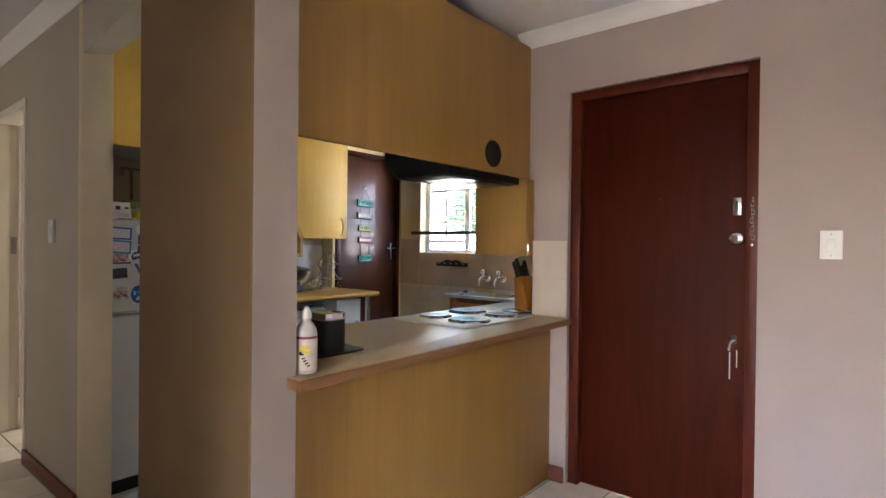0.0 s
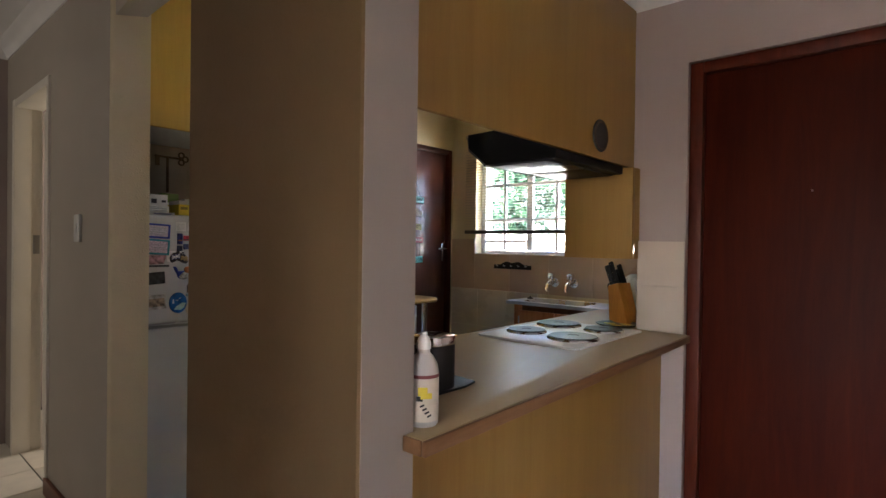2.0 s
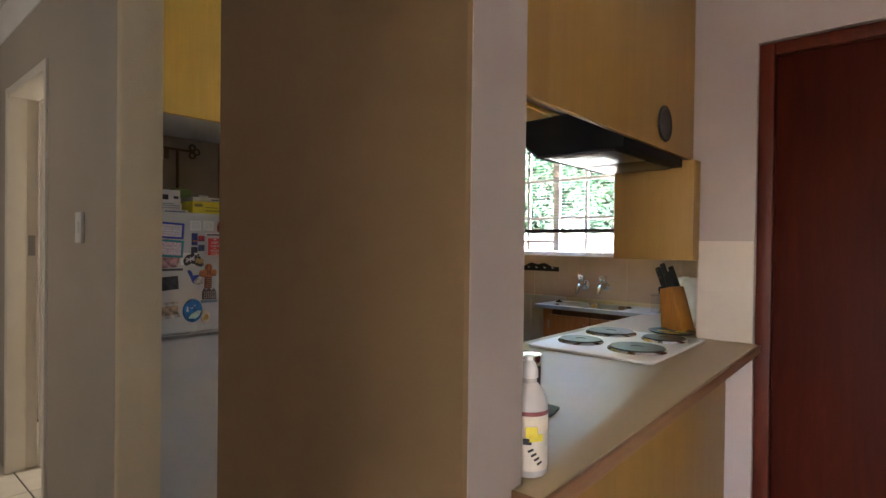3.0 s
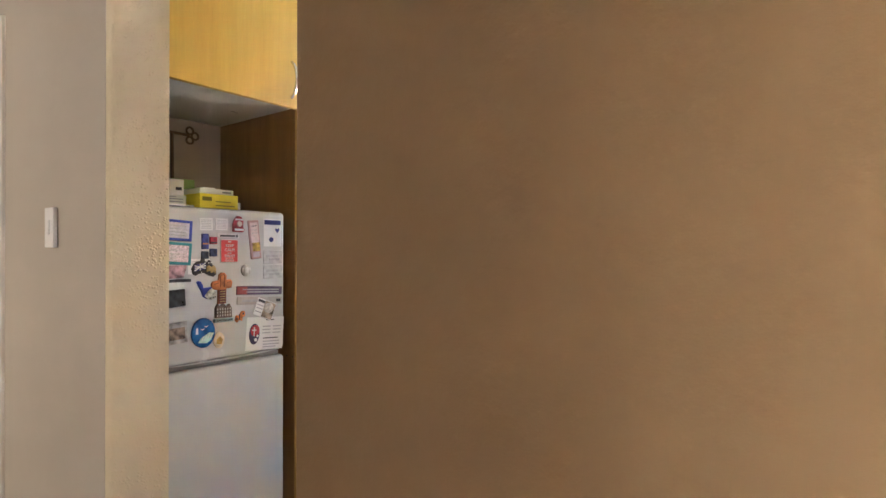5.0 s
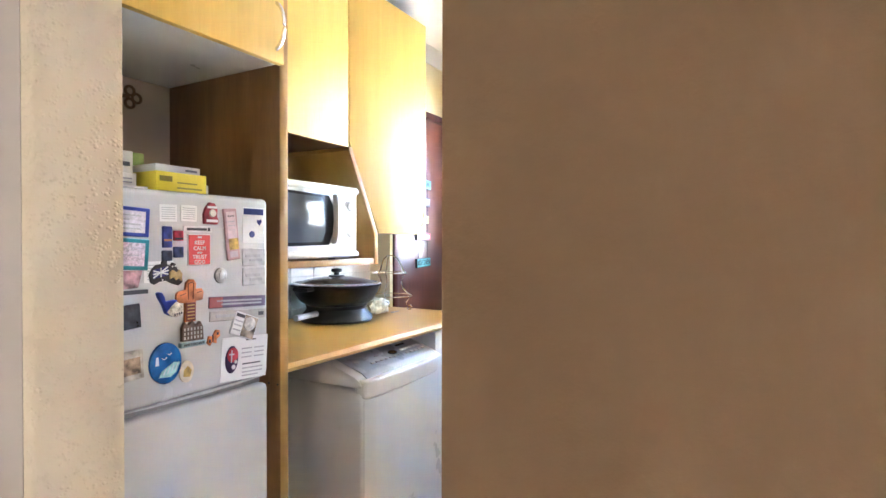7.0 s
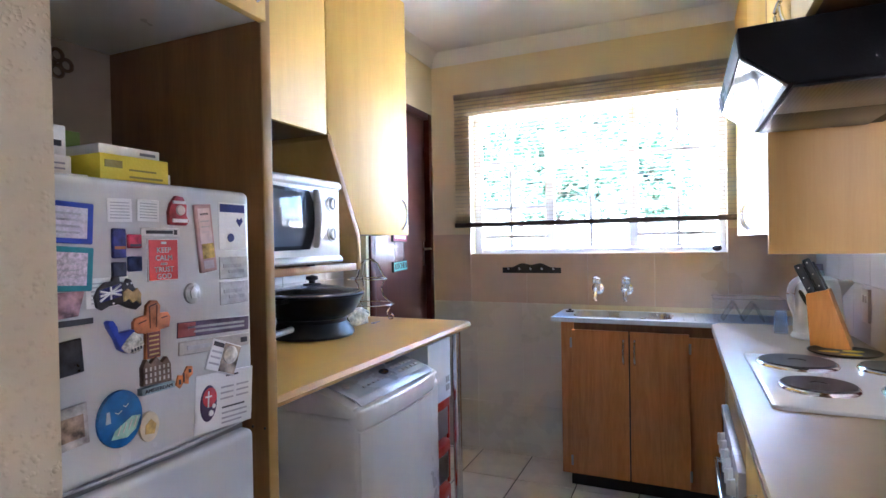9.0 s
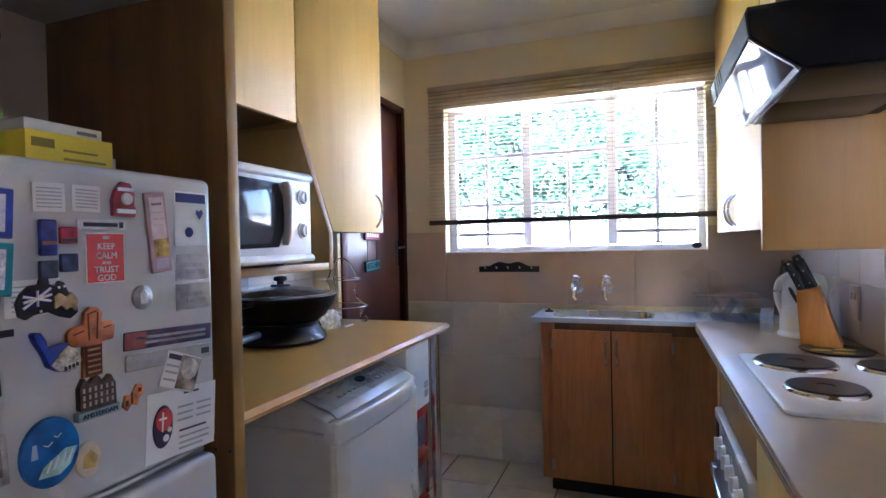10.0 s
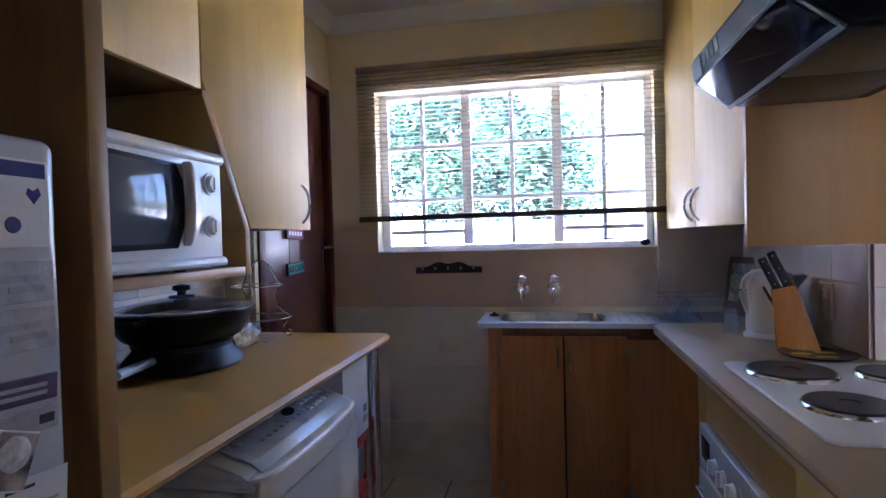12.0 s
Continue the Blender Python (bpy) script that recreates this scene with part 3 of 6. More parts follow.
# Black backing puts shade into the gaps round the oak doors.
part("gap_shade_sheet", bx(-1.4015, 5.420, 0.075, -0.878, 5.4295, 0.7895), BLACK_MATT, sinku, "black sheet behind the doors that darkens their gaps")
part("filler_panel", bx(-0.8775, 5.406, 0.075, -0.331, 5.4295, 0.7895, 0.002), OAK, sinku, "plain oak panel in the corner")
for a, b in ((-1.410, -1.1405), (-1.1335, -0.874)):
    part("cabinet_door", bx(a, 5.388, 0.085, b, 5.4045, 0.806, 0.003), OAK, sinku)
part("plinth", bx(-1.43, 5.46, 0, -0.331, 5.48, 0.0745), BLACK_MATT, sinku)

# ---- window ----
win = thing("window_1", (-1.38, 5.8, WZ0), "white steel window with small panes and horizontal bars", "window", kind="structure")
YF = 5.80
part("window_frame", join(bx(WX0 + 0.001, YF, WZ0 + 0.001, WX0 + 0.045, YF + 0.035, WZ1 - 0.001, 0.003), bx(WX1 - 0.035, YF, WZ0 + 0.001, WX1 - 0.001, YF + 0.035, WZ1 - 0.001, 0.003),
     bx(WX0 + 0.046, YF, WZ1 - 0.03, WX1 - 0.036, YF + 0.035, WZ1 - 0.001, 0.003), bx(WX0 + 0.046, YF, WZ0 + 0.001, WX1 - 0.036, YF + 0.035, WZ0 + 0.03, 0.003)), WIN_STEEL, win)
for x, w in ((-1.600, 0.050), (-1.141, 0.050)):
    part("mullion", bx(x - w / 2, YF, WZ0 + 0.031, x + w / 2, YF + 0.03, WZ1 - 0.031, 0.003), WIN_STEEL, win)
for x in (-1.835, -1.367, -0.915):
    part("glazing_bar", bx(x - 0.011, YF + 0.002, WZ0 + 0.031, x + 0.011, YF + 0.026, WZ1 - 0.031, 0.005, 3), WIN_STEEL, win)
for z in (1.724, 1.448):
    for a, b in ((WX0 + 0.046, -1.8445), (-1.8255, -1.6255), (-1.5745, -1.3765), (-1.3575, -1.1665), (-1.1155, -0.9245), (-0.9055, WX1 - 0.036)):
        part("glazing_bar", bx(a, YF + 0.002, z - 0.011, b, YF + 0.026, z + 0.011, 0.005, 3), WIN_STEEL, win)

# ---- fridge ----
fr = thing("fridge", (-1.93, 3.29, 0), "white upright fridge freezer covered with magnets, shut", "fridge")
part("body", bx(-2.165, 3.07, 0.03, -1.762, 3.512, 1.345, 0.006), APPLIANCE, fr)
part("freezer_door", bx(-1.76, 3.068, 0.900, -1.70, 3.514, 1.358, 0.014, 4), APPLIANCE, fr)
part("fridge_door", bx(-1.76, 3.068, 0.075, -1.70, 3.514, 0.880, 0.014, 4), APPLIANCE, fr)

# ---- washing machine ----
wm = thing("washing_machine", (-2.0, 4.26, 0), "white top-loading washing machine under the counter", "washing machine")
part("body", bx(-2.25, 3.99, 0.02, -1.76, 4.555, 0.735, 0.02, 3), PLASTIC, wm)
part("top_cover", prism([(-2.25, 0.736), (-1.77, 0.736), (-1.765, 0.755), (-1.80, 0.775), (-1.95, 0.825), (-2.25, 0.84)], "y", 3.99, 4.555, 0.008), PLASTIC, wm)


# ---- hall doors ----
hd = thing("door_3", (-2.9, 3.0, 0), "white door frame of an open side room", "door frame", kind="structure")
part("frame", bx(-3.281, 2.935, 0, -3.235, 3.02, 2.045, 0.004), WHITE_DOOR, hd)
part("frame", bx(-3.281, 3.0205, 0, -3.252, 3.075, 2.045, 0.004), WHITE_DOOR, hd)
part("frame", bx(-2.545, 2.938, 0, -2.509, 3.072, 2.045, 0.004), WHITE_DOOR, hd)
part("frame", bx(-3.2345, 2.938, 2.0, -2.5455, 3.072, 2.0445, 0.004), WHITE_DOOR, hd)
part("strike_plate", bx(-3.2515, 3.03, 1.16, -3.248, 3.062, 1.27, 0.001), DULL_STEEL, hd, "steel strike plate")
part("door_leaf", bx(-3.25, 3.08, 0.006, -3.212, 3.84, 2.0, 0.003), WHITE_DOOR, hd, "white door standing open")
ed = thing("door_4", (-3.49, 2.3, 0), "white door at the end of the hall, shut", "door", kind="structure")
part("door_leaf", bx(-3.498, 1.98, 0.006, -3.478, 2.76, 2.0, 0.003), WHITE_DOOR, ed)
part("frame", bx(-3.499, 2.761, 0, -3.465, 2.82, 2.05, 0.004), WHITE_DOOR, ed)
part("frame", bx(-3.499, 1.92, 0, -3.465, 1.979, 2.05, 0.004), WHITE_DOOR, ed)
part("frame", bx(-3.499, 1.9795, 2.001, -3.465, 2.7605, 2.05, 0.004), WHITE_DOOR, ed)


def bow_handle(p0, p1, out, r=0.005, lift=0.028, mat=STEEL, parent=None, name="handle"):
    """A bowed pull handle between two points."""
    p0, p1, out = Vector(p0), Vector(p1), Vector(out)
    pts = [p0]
    for i in range(11):
        f = i / 10
        pts.append(p0.lerp(p1, f) + out * lift * (math.sin(math.pi * f) ** 0.6 if 0 < f < 1 else 0.05))
    pts.append(p1)
    return part(name, tube(pts, r, 8), mat, parent, "bowed steel handle")


# Handles of the cabinets already standing.
bow_handle((-2.03, 4.778, 1.31), (-2.03, 4.778, 1.44), (1, 0, 0), parent=upl)
bow_handle((-1.686, 3.53, 1.75), (-1.686, 3.53, 1.87), (1, 0, 0), parent=tall)
for y in (5.125, 5.222):
    bow_handle((-0.65, y, 1.285), (-0.65, y, 1.40), (-1, 0, 0), parent=eastcab)
for i in range(4):
    y = 3.036 + i * 0.398 + (0.36 if i % 2 == 0 else 0.034)
    bow_handle((-0.65, y, 1.745), (-0.65, y, 1.86), (-1, 0, 0), parent=over)
for x in (-1.163, -1.112):
    bow_handle((x, 5.388, 0.65), (x, 5.388, 0.765), (0, -1, 0), 0.0055, 0.022, parent=sinku)
for x, zs in ((-1.413, (0.15, 0.74)), (-0.871, (0.15, 0.74))):
    for z in zs:
        part("hinge", rod((x, 5.389, z - 0.024), (x, 5.389, z + 0.024), 0.0055, n=10), DULL_STEEL, sinku)
for z in (0.862,):
    for x in (-1.712, -1.745):
        part("cover_cap", rod((x, 3.5565, z), (x, 3.5545, z), 0.0028, n=12), BLACK_MATT, tall)

# ---- hood details ----
STRIP = paint("hood_front_grey", (0.09, 0.09, 0.10), 0.55, vary=0.08, spec=0.2)
part("visor", prism([(-0.694, 1.5815), (-0.774, 1.6455), (-0.7765, 1.6425), (-0.6965, 1.5785)], "y", 4.045, 4.612, 0.0), DARK_GLASS, hood, "mirror-like dark glass visor")
part("visor_rim", prism([(-0.687, 1.5755), (-0.694, 1.5812), (-0.6985, 1.5765), (-0.690, 1.570)], "y", 4.032, 4.625, 0.0), STRIP, hood, "thin grey rim")
for a, b in ((4.032, 4.044), (4.613, 4.625)):
    part("visor_rim", prism([(-0.69, 1.579), (-0.776, 1.648), (-0.779, 1.645), (-0.693, 1.576)], "y", a, b), BLACK_MATT, hood)
FILTER, fn, fl, fp = nodes_of("grease_filter_mesh")
holes = tex(fn, fl, "ShaderNodeTexVoronoi", 105)
holes.inputs["Randomness"].default_value = 0.0
fl.new(ramp(fn, fl, holes.outputs["Distance"], (0.008, 0.008, 0.008), (0.07, 0.07, 0.073), 0.26, 0.34), fp.inputs["Base Color"])
fp.inputs["Metallic"].default_value = 0.9
fp.inputs["Specular IOR Level"].default_value, fp.inputs["Roughness"].default_value = 0.3, 0.34
part("grease_filter", bx(-0.675, 4.05, 1.572, -0.40, 4.335, 1.5785, 0.002), FILTER, hood, "perforated metal grease filter")
part("grease_filter", bx(-0.675, 4.34, 1.572, -0.40, 4.61, 1.5785, 0.002), FILTER, hood, "perforated metal grease filter")
for k in range(4):
    y = 4.40 + 0.035 * k
    part("vent_slot", prism([(-0.7785, 1.668), (-0.7830, 1.70), (-0.7845, 1.70), (-0.780, 1.668)], "y", y, y + 0.024), BLACK_MATT, hood)

part("front_strip", prism([(-0.7765, 1.652), (-0.7825, 1.700), (-0.7855, 1.6995), (-0.7795, 1.650)], "y", 4.032, 4.39), STRIP, hood, "grey front strip")
part("front_strip", prism([(-0.7765, 1.652), (-0.7825, 1.700), (-0.7855, 1.6995), (-0.7795, 1.650)], "y", 4.545, 4.625), STRIP, hood)

# ---- fridge details ----
part("door_grip", prism([(3.085, 0.8985), (3.20, 0.894), (3.34, 0.8925), (3.44, 0.895), (3.50, 0.8985)], "x", -1.735, -1.706, 0.001), APPLIANCE, fr, "curved moulded grip under the freezer door")
part("seal", bx(-1.7595, 3.08, 0.8805, -1.725, 3.505, 0.8918), GASKET, fr, "grey rubber door seal")
part("plinth", bx(-2.15, 3.09, 0.0, -1.74, 3.49, 0.075), BLACK_MATT, fr, "black recessed base")

# ---- washing machine details ----
part("control_panel", prism([(-1.772, 0.7605), (-1.80, 0.7795), (-1.925, 0.8205), (-1.924, 0.8245), (-1.798, 0.7835), (-1.769, 0.764)], "y", 4.03, 4.52, 0.001), paint("pale_blue_panel", (0.50, 0.54, 0.60), 0.28, vary=0.03, bump=0.0, coat=0.2), wm, "glossy pale blue control panel")
part("lid", prism([(-2.22, 0.842), (-1.955, 0.828), (-1.95, 0.834), (-2.22, 0.850)], "y", 4.03, 4.515, 0.002), GREY_PLASTIC, wm, "grey lid")
part("front_lip", prism([(-1.80, 3.990), (-1.755, 3.994), (-1.744, 4.05), (-1.739, 4.16), (-1.738, 4.27), (-1.742, 4.38), (-1.752, 4.48), (-1.772, 4.552), (-1.80, 4.554)], "z", 0.702, 0.766, 0.010, 3), PLASTIC, wm, "bowed front lip")
part("front_panel", prism([(-1.80, 3.993), (-1.760, 3.997), (-1.749, 4.05), (-1.745, 4.16), (-1.744, 4.27), (-1.748, 4.38), (-1.757, 4.48), (-1.775, 4.549), (-1.80, 4.551)], "z", 0.03, 0.699, 0.003), PLASTIC, wm)
SLOPE = math.degrees(math.atan2(0.041, 0.125))


def on_panel(s, y, up=0.003):
    """A place on the sloping control panel: s runs up from its front edge."""
    return Matrix.Translation((-1.80 - 0.125 * s, y, 0.7835 + 0.041 * s)) @ pose(0, 0, 0, 0, SLOPE, 0) @ Matrix.Translation((0, 0, up))


def disc_at(m, r, h, sx=1.0, n=24):
    bm = bmesh.new()
    bmesh.ops.create_cone(bm, cap_ends=True, segments=n, radius1=r, radius2=r * 0.93, depth=h, matrix=m @ Matrix.Diagonal((1, sx, 1, 1)))
    return bm


def slab_at(m, w, d, h, bev=0.0008):
    bm = bx(-w / 2, -d / 2, -h / 2, w / 2, d / 2, h / 2, bev, 1)
    bm.transform(m)
    return bm


DISPLAY = paint("smoky_display", (0.05, 0.06, 0.08), 0.15, vary=0.1, bump=0.0)
part("display", disc_at(on_panel(0.45, 4.30), 0.015, 0.004, 1.7), DISPLAY, wm, "dark oval display")
part("display", slab_at(on_panel(0.72, 4.40), 0.010, 0.062, 0.004), DISPLAY, wm)
for k in range(7):
    part("button", slab_at(on_panel(0.24, 4.13 + 0.03 * k), 0.008, 0.012, 0.004), GREY_PLASTIC, wm)
# Pale plastic puts the panel's bright reflections into these buttons.
for i in range(2):
    for k in range(5):
        part("button", slab_at(on_panel(0.22 + 0.24 * i, 4.365 + 0.03 * k), 0.014, 0.019, 0.005, 0.0015), PLASTIC, wm, "pale button standing for a bright reflection")
for k in range(4):
    part("print", slab_at(on_panel(0.5 + 0.08 * (k % 2), 4.13 + 0.035 * k), 0.004, 0.024, 0.0045, 0.0), GREY_PLASTIC, wm)
part("button", disc_at(on_panel(0.5, 4.075), 0.012, 0.005, 1.3), GREY_PLASTIC, wm)
part("lid_groove", prism([(-1.952, 0.8245), (-1.944, 0.8245), (-1.944, 0.8285), (-1.952, 0.8315)], "y", 4.03, 4.50), GASKET, wm, "dark groove before the lid")
for x in (-2.2, -1.82):
    for y in (4.03, 4.51):
        part("foot", rod((x, y, 0), (x, y, 0.022), 0.02, n=14), BLACK_MATT, wm)

# ---- microwave ----
mw = thing("microwave", (-2.12, 4.0, 1.18), "white microwave oven with a dark window on the shelf", "microwave")
part("body", bx(-2.30, 3.60, 1.186, -1.995, 4.212, 1.458, 0.006), PLASTIC, mw)
part("front", bx(-1.994, 3.60, 1.19, -1.965, 4.212, 1.462, 0.008, 3), PLASTIC, mw)
part("top_moulding", prism([(-1.990, 1.434), (-1.962, 1.434), (-1.955, 1.441), (-1.957, 1.452), (-1.966, 1.461), (-1.990, 1.463)], "y", 3.601, 4.211, 0.002), PLASTIC, mw, "rounded moulding along the top")
part("window_frame", prism([(3.64, 1.228), (4.045, 1.236), (4.066, 1.28), (4.071, 1.33), (4.066, 1.385), (4.045, 1.419), (3.64, 1.430)], "x", -1.9645, -1.962, 0.0006), BLACK, mw, "black window surround")
SCREEN = paint("grey_oven_screen", (0.11, 0.12, 0.13), 0.09, vary=0.05, bump=0.0, spec=0.2)
part("window", prism([(3.66, 1.24), (4.005, 1.247), (4.022, 1.28), (4.026, 1.33), (4.022, 1.38), (4.005, 1.410), (3.66, 1.420)], "x", -1.9618, -1.9605, 0.0004), SCREEN, mw, "smoky glass window")
part("door_handle", prism([(4.063, 1.427), (4.068, 1.38), (4.069, 1.33), (4.066, 1.28), (4.058, 1.238), (4.078, 1.258), (4.094, 1.29), (4.102, 1.335), (4.097, 1.375), (4.084, 1.408)], "x", -1.964, -1.938, 0.005, 3), PLASTIC, mw, "crescent-shaped white door grip")
for z in (1.385, 1.285):
    part("knob", join(rod((-1.965, 4.165, z), (-1.951, 4.165, z), 0.021, 0.018), bx(-1.952, 4.161, z - 0.014, -1.948, 4.169, z + 0.014, 0.001)), PLASTIC, mw, "round white knob")
    part("knob_ring", rod((-1.9652, 4.165, z), (-1.962, 4.165, z), 0.026), PLASTIC, mw)
part("base_strip", prism([(-1.985, 1.19), (-1.956, 1.191), (-1.952, 1.199), (-1.957, 1.209), (-1.966, 1.214), (-1.985, 1.214)], "y", 3.601, 4.211, 0.002), PLASTIC, mw, "rounded moulding along the base")
for y in (3.65, 4.16):
    part("foot", rod((-2.05, y, 1.178), (-2.05, y, 1.187), 0.014, n=12), BLACK_MATT, mw)
part("maker_mark", bx(-1.9648, 3.675, 1.2185, -1.9632, 3.725, 1.2225), GREY_PLASTIC, mw, "small grey maker's mark")

# ---- electric wok ----
wk = thing("electric_wok", (-2.226, 4.394, CT), "black electric wok with a glass lid on the counter", "wok")
WC = (-2.226, 4.394, CT)
WS = Matrix.Diagonal((1.05, 1.05, 1.0, 1))
part("base", lathe([(0, 0.004), (0.148, 0.004), (0.154, 0.014), (0.150, 0.028), (0.134, 0.046), (0.124, 0.060), (0.130, 0.075), (0, 0.075)], WC, 40, WS), BLACK_MATT, wk)
part("pan", lathe([(0, 0.074), (0.122, 0.074), (0.152, 0.093), (0.173, 0.125), (0.183, 0.155), (0.192, 0.162), (0.192, 0.168), (0.180, 0.168), (0.165, 0.13), (0.1, 0.09), (0, 0.085)], WC, 44, WS), BLACK, wk)
part("lid", lathe([(0, 0.202), (0.06, 0.199), (0.12, 0.188), (0.172, 0.173), (0.180, 0.169), (0.172, 0.1685), (0.12, 0.184), (0.06, 0.195), (0, 0.198)], WC, 44, WS), LID_GLASS, wk, "clear glass lid")
part("lid_rim", lathe([(0.172, 0.1695), (0.183, 0.1695), (0.183, 0.175), (0.172, 0.1755)], WC, 44, WS), STEEL, wk, "steel lid rim")
part("lid_knob", lathe([(0, 0.201), (0.034, 0.201), (0.035, 0.205), (0.012, 0.207), (0.012, 0.217), (0.024, 0.222), (0.023, 0.234), (0, 0.238)], WC, 24), BLACK_MATT, wk, "black lid knob")
for s in (1, -1):
    y0 = WC[1] + s * 0.194
    part("handle", tube([(WC[0] - 0.04, y0, CT + 0.158), (WC[0] - 0.036, y0 + s * 0.03, CT + 0.156), (WC[0], y0 + s * 0.04, CT + 0.155), (WC[0] + 0.036, y0 + s * 0.03, CT + 0.156), (WC[0] + 0.04, y0, CT + 0.158)], 0.009), BLACK_MATT, wk, "black side handle")
part("heat_probe", rod((-2.20, 4.235, CT + 0.05), (-2.165, 4.08, CT + 0.052), 0.012, n=16), paint("satin_chrome", (0.72, 0.73, 0.74), 0.38, 0.5, vary=0.03, bump=0.0), wk, "chrome heat control stem")

# ---- cake stand ----
cs = thing("cake_stand", (-2.238, 4.825, CT), "three-legged wire cake stand with two glass tiers", "cake stand")
CC = Vector((-2.238, 4.825, CT))
for k in range(3):
    a = radians(20 + 120 * k)
    d = Vector((math.cos(a), math.sin(a), 0))
    prof = [(0.0, 0.285), (0.02, 0.284), (0.045, 0.265), (0.06, 0.235), (0.07, 0.21), (0.088, 0.195), (0.07, 0.175), (0.062, 0.15), (0.072, 0.115), (0.095, 0.09), (0.118, 0.078), (0.098, 0.06), (0.088, 0.04),
            (0.088, 0.018), (0.098, 0.006), (0.112, 0.008), (0.118, 0.02), (0.11, 0.03), (0.10, 0.027)]
    part("leg", tube([CC + d * r + Vector((0, 0, z)) for r, z in prof], 0.0036, 6), CHROME, cs, "curled chrome wire")
for z, r in ((0.195, 0.088), (0.078, 0.116)):
    part("tier", lathe([(0, z), (r, z), (r + 0.003, z + 0.003), (r, z + 0.006), (0, z + 0.006)], CC, 32), CLEAR, cs, "clear glass plate")
    part("ring", tube([(CC.x + (r + 0.002) * math.cos(t * math.pi / 16), CC.y + (r + 0.002) * math.sin(t * math.pi / 16), CC.z + z) for t in range(33)], 0.002, 6), CHROME, cs)

# Crumpled bag, key and cloth beside the wok.
bag = bmesh.new()
bmesh.ops.create_icosphere(bag, subdivisions=3, radius=0.05)
for v in bag.verts:
    v.co *= 1 + 0.35 * noise.noise(v.co * 38)
    v.co = Vector((v.co.x * 1.1, v.co.y * 1.8, max(v.co.z, -0.028) * 1.0))
bag.transform(Matrix.Translation((-2.23, 4.69, CT + 0.0285)))
single("snack_bag", bag, paint("pale_wrapper", (0.50, 0.45, 0.30), 0.3, vary=0.8, scale=34), "crumpled pale plastic bag on the counter", "bag", at=(-2.23, 4.69, CT))
key = thing("door_key", (-2.17, 4.77, CT), "small brass key lying on the counter", "key")
part("bow", lathe([(0.006, 0), (0.011, 0), (0.011, 0.003), (0.006, 0.003)], (-2.17, 4.755, CT), 16), DULL_STEEL, key)
part("shank", bx(-2.172, 4.765, CT, -2.168, 4.81, CT + 0.003), DULL_STEEL, key)

# ---- carton and drawer tower under the counter ----
single("carton", bx(-2.18, 4.575, 0.592, -1.815, 4.795, 0.845, 0.002), paint("white_carton", (0.82, 0.86, 0.90), 0.7, vary=0.03), "white cardboard carton on the drawer tower", "box", at=(-2.0, 4.69, 0.592))
marks = thing("carton_label", (-1.814, 4.75, 0.62), "two grey printed squares on the carton", "label")
for z in (0.625, 0.66):
    part("print", bx(-1.8145, 4.745, z, -1.8135, 4.78, z + 0.026), GREY_PLASTIC, marks)
tw = thing("drawer_tower", (-2.0, 4.73, 0), "clear plastic drawer tower with red frames", "drawer unit")
HAZE = glass("hazy_plastic", (0.72, 0.66, 0.72), 0.35)
for k in range(3):
    z0 = 0.01 + 0.193 * k
    part("drawer", bx(-2.14, 4.645, z0 + 0.02, -1.842, 4.825, z0 + 0.15, 0.006), HAZE, tw, "hazy plastic drawer")
    part("frame", prism([(-2.15, 4.635), (-1.85, 4.635), (-1.828, 4.66), (-1.822, 4.735), (-1.828, 4.81), (-1.85, 4.835), (-2.15, 4.835)], "z", z0 + 0.152, z0 + 0.192, 0.004), RED, tw, "red plastic frame")
    for y in (4.637, 4.829):
        for x in (-2.14, -1.846):
            part("post", bx(x - 0.005, y - 0.004, z0 - 0.008 if k == 0 else z0 - 0.0005, x + 0.005, y + 0.008, z0 + 0.1515), RED, tw)

# ---- sink top, taps, rack ----
ST = 0.866
sk = thing("sink", (-0.95, 5.55, ST), "stainless steel sink with a draining board", "sink")
BX0, BX1, BY0, BY1 = -1.412, -0.948, 5.42, 5.67
def bowl_loop(grow, z, n=7, rad=0.07):
    """A rounded outline of the bowl, grown outward by grow, at height z."""
    res = []
    for cx, cy, a0 in ((BX1 - rad, BY1 - rad, 0), (BX0 + rad, BY1 - rad, 90), (BX0 + rad, BY0 + rad, 180), (BX1 - rad, BY0 + rad, 270)):
        for k in range(n + 1):
            a = radians(a0 + 90 * k / n)
            res.append((cx + (rad + grow) * math.cos(a), cy + (rad + grow) * math.sin(a), z))
    return res


def closed(bm, pts):
    vs = [bm.verts.new(q) for q in pts]
    return vs, [bm.edges.new((vs[k], vs[(k + 1) % len(vs)])) for k in range(len(vs))]


sheet = bmesh.new()
rim_in, e_in = closed(sheet, bowl_loop(0.004, ST))
rim_out, e_out = closed(sheet, [(-1.508, 5.372, ST), (-0.318, 5.372, ST), (-0.318, 5.714, ST), (-1.508, 5.714, ST)])
bmesh.ops.triangle_fill(sheet, use_beauty=True, edges=e_in + e_out)
low = [sheet.verts.new(v.co - Vector((0, 0, 0.022))) for v in rim_out]
for k in range(4):
    sheet.faces.new((rim_out[k], rim_out[(k + 1) % 4], low[(k + 1) % 4], low[k]))
bmesh.ops.recalc_face_normals(sheet, faces=sheet.faces[:])
part("top", sheet, SINK_STEEL, sk, "", 0)
bowl = bmesh.new()
loops = [[bowl.verts.new(q) for q in bowl_loop(g, ST + z)] for g, z in ((0.007, 0.0012), (0.001, 0.002), (-0.004, -0.006), (-0.014, -0.06), (-0.024, -0.115), (-0.045, -0.132))]
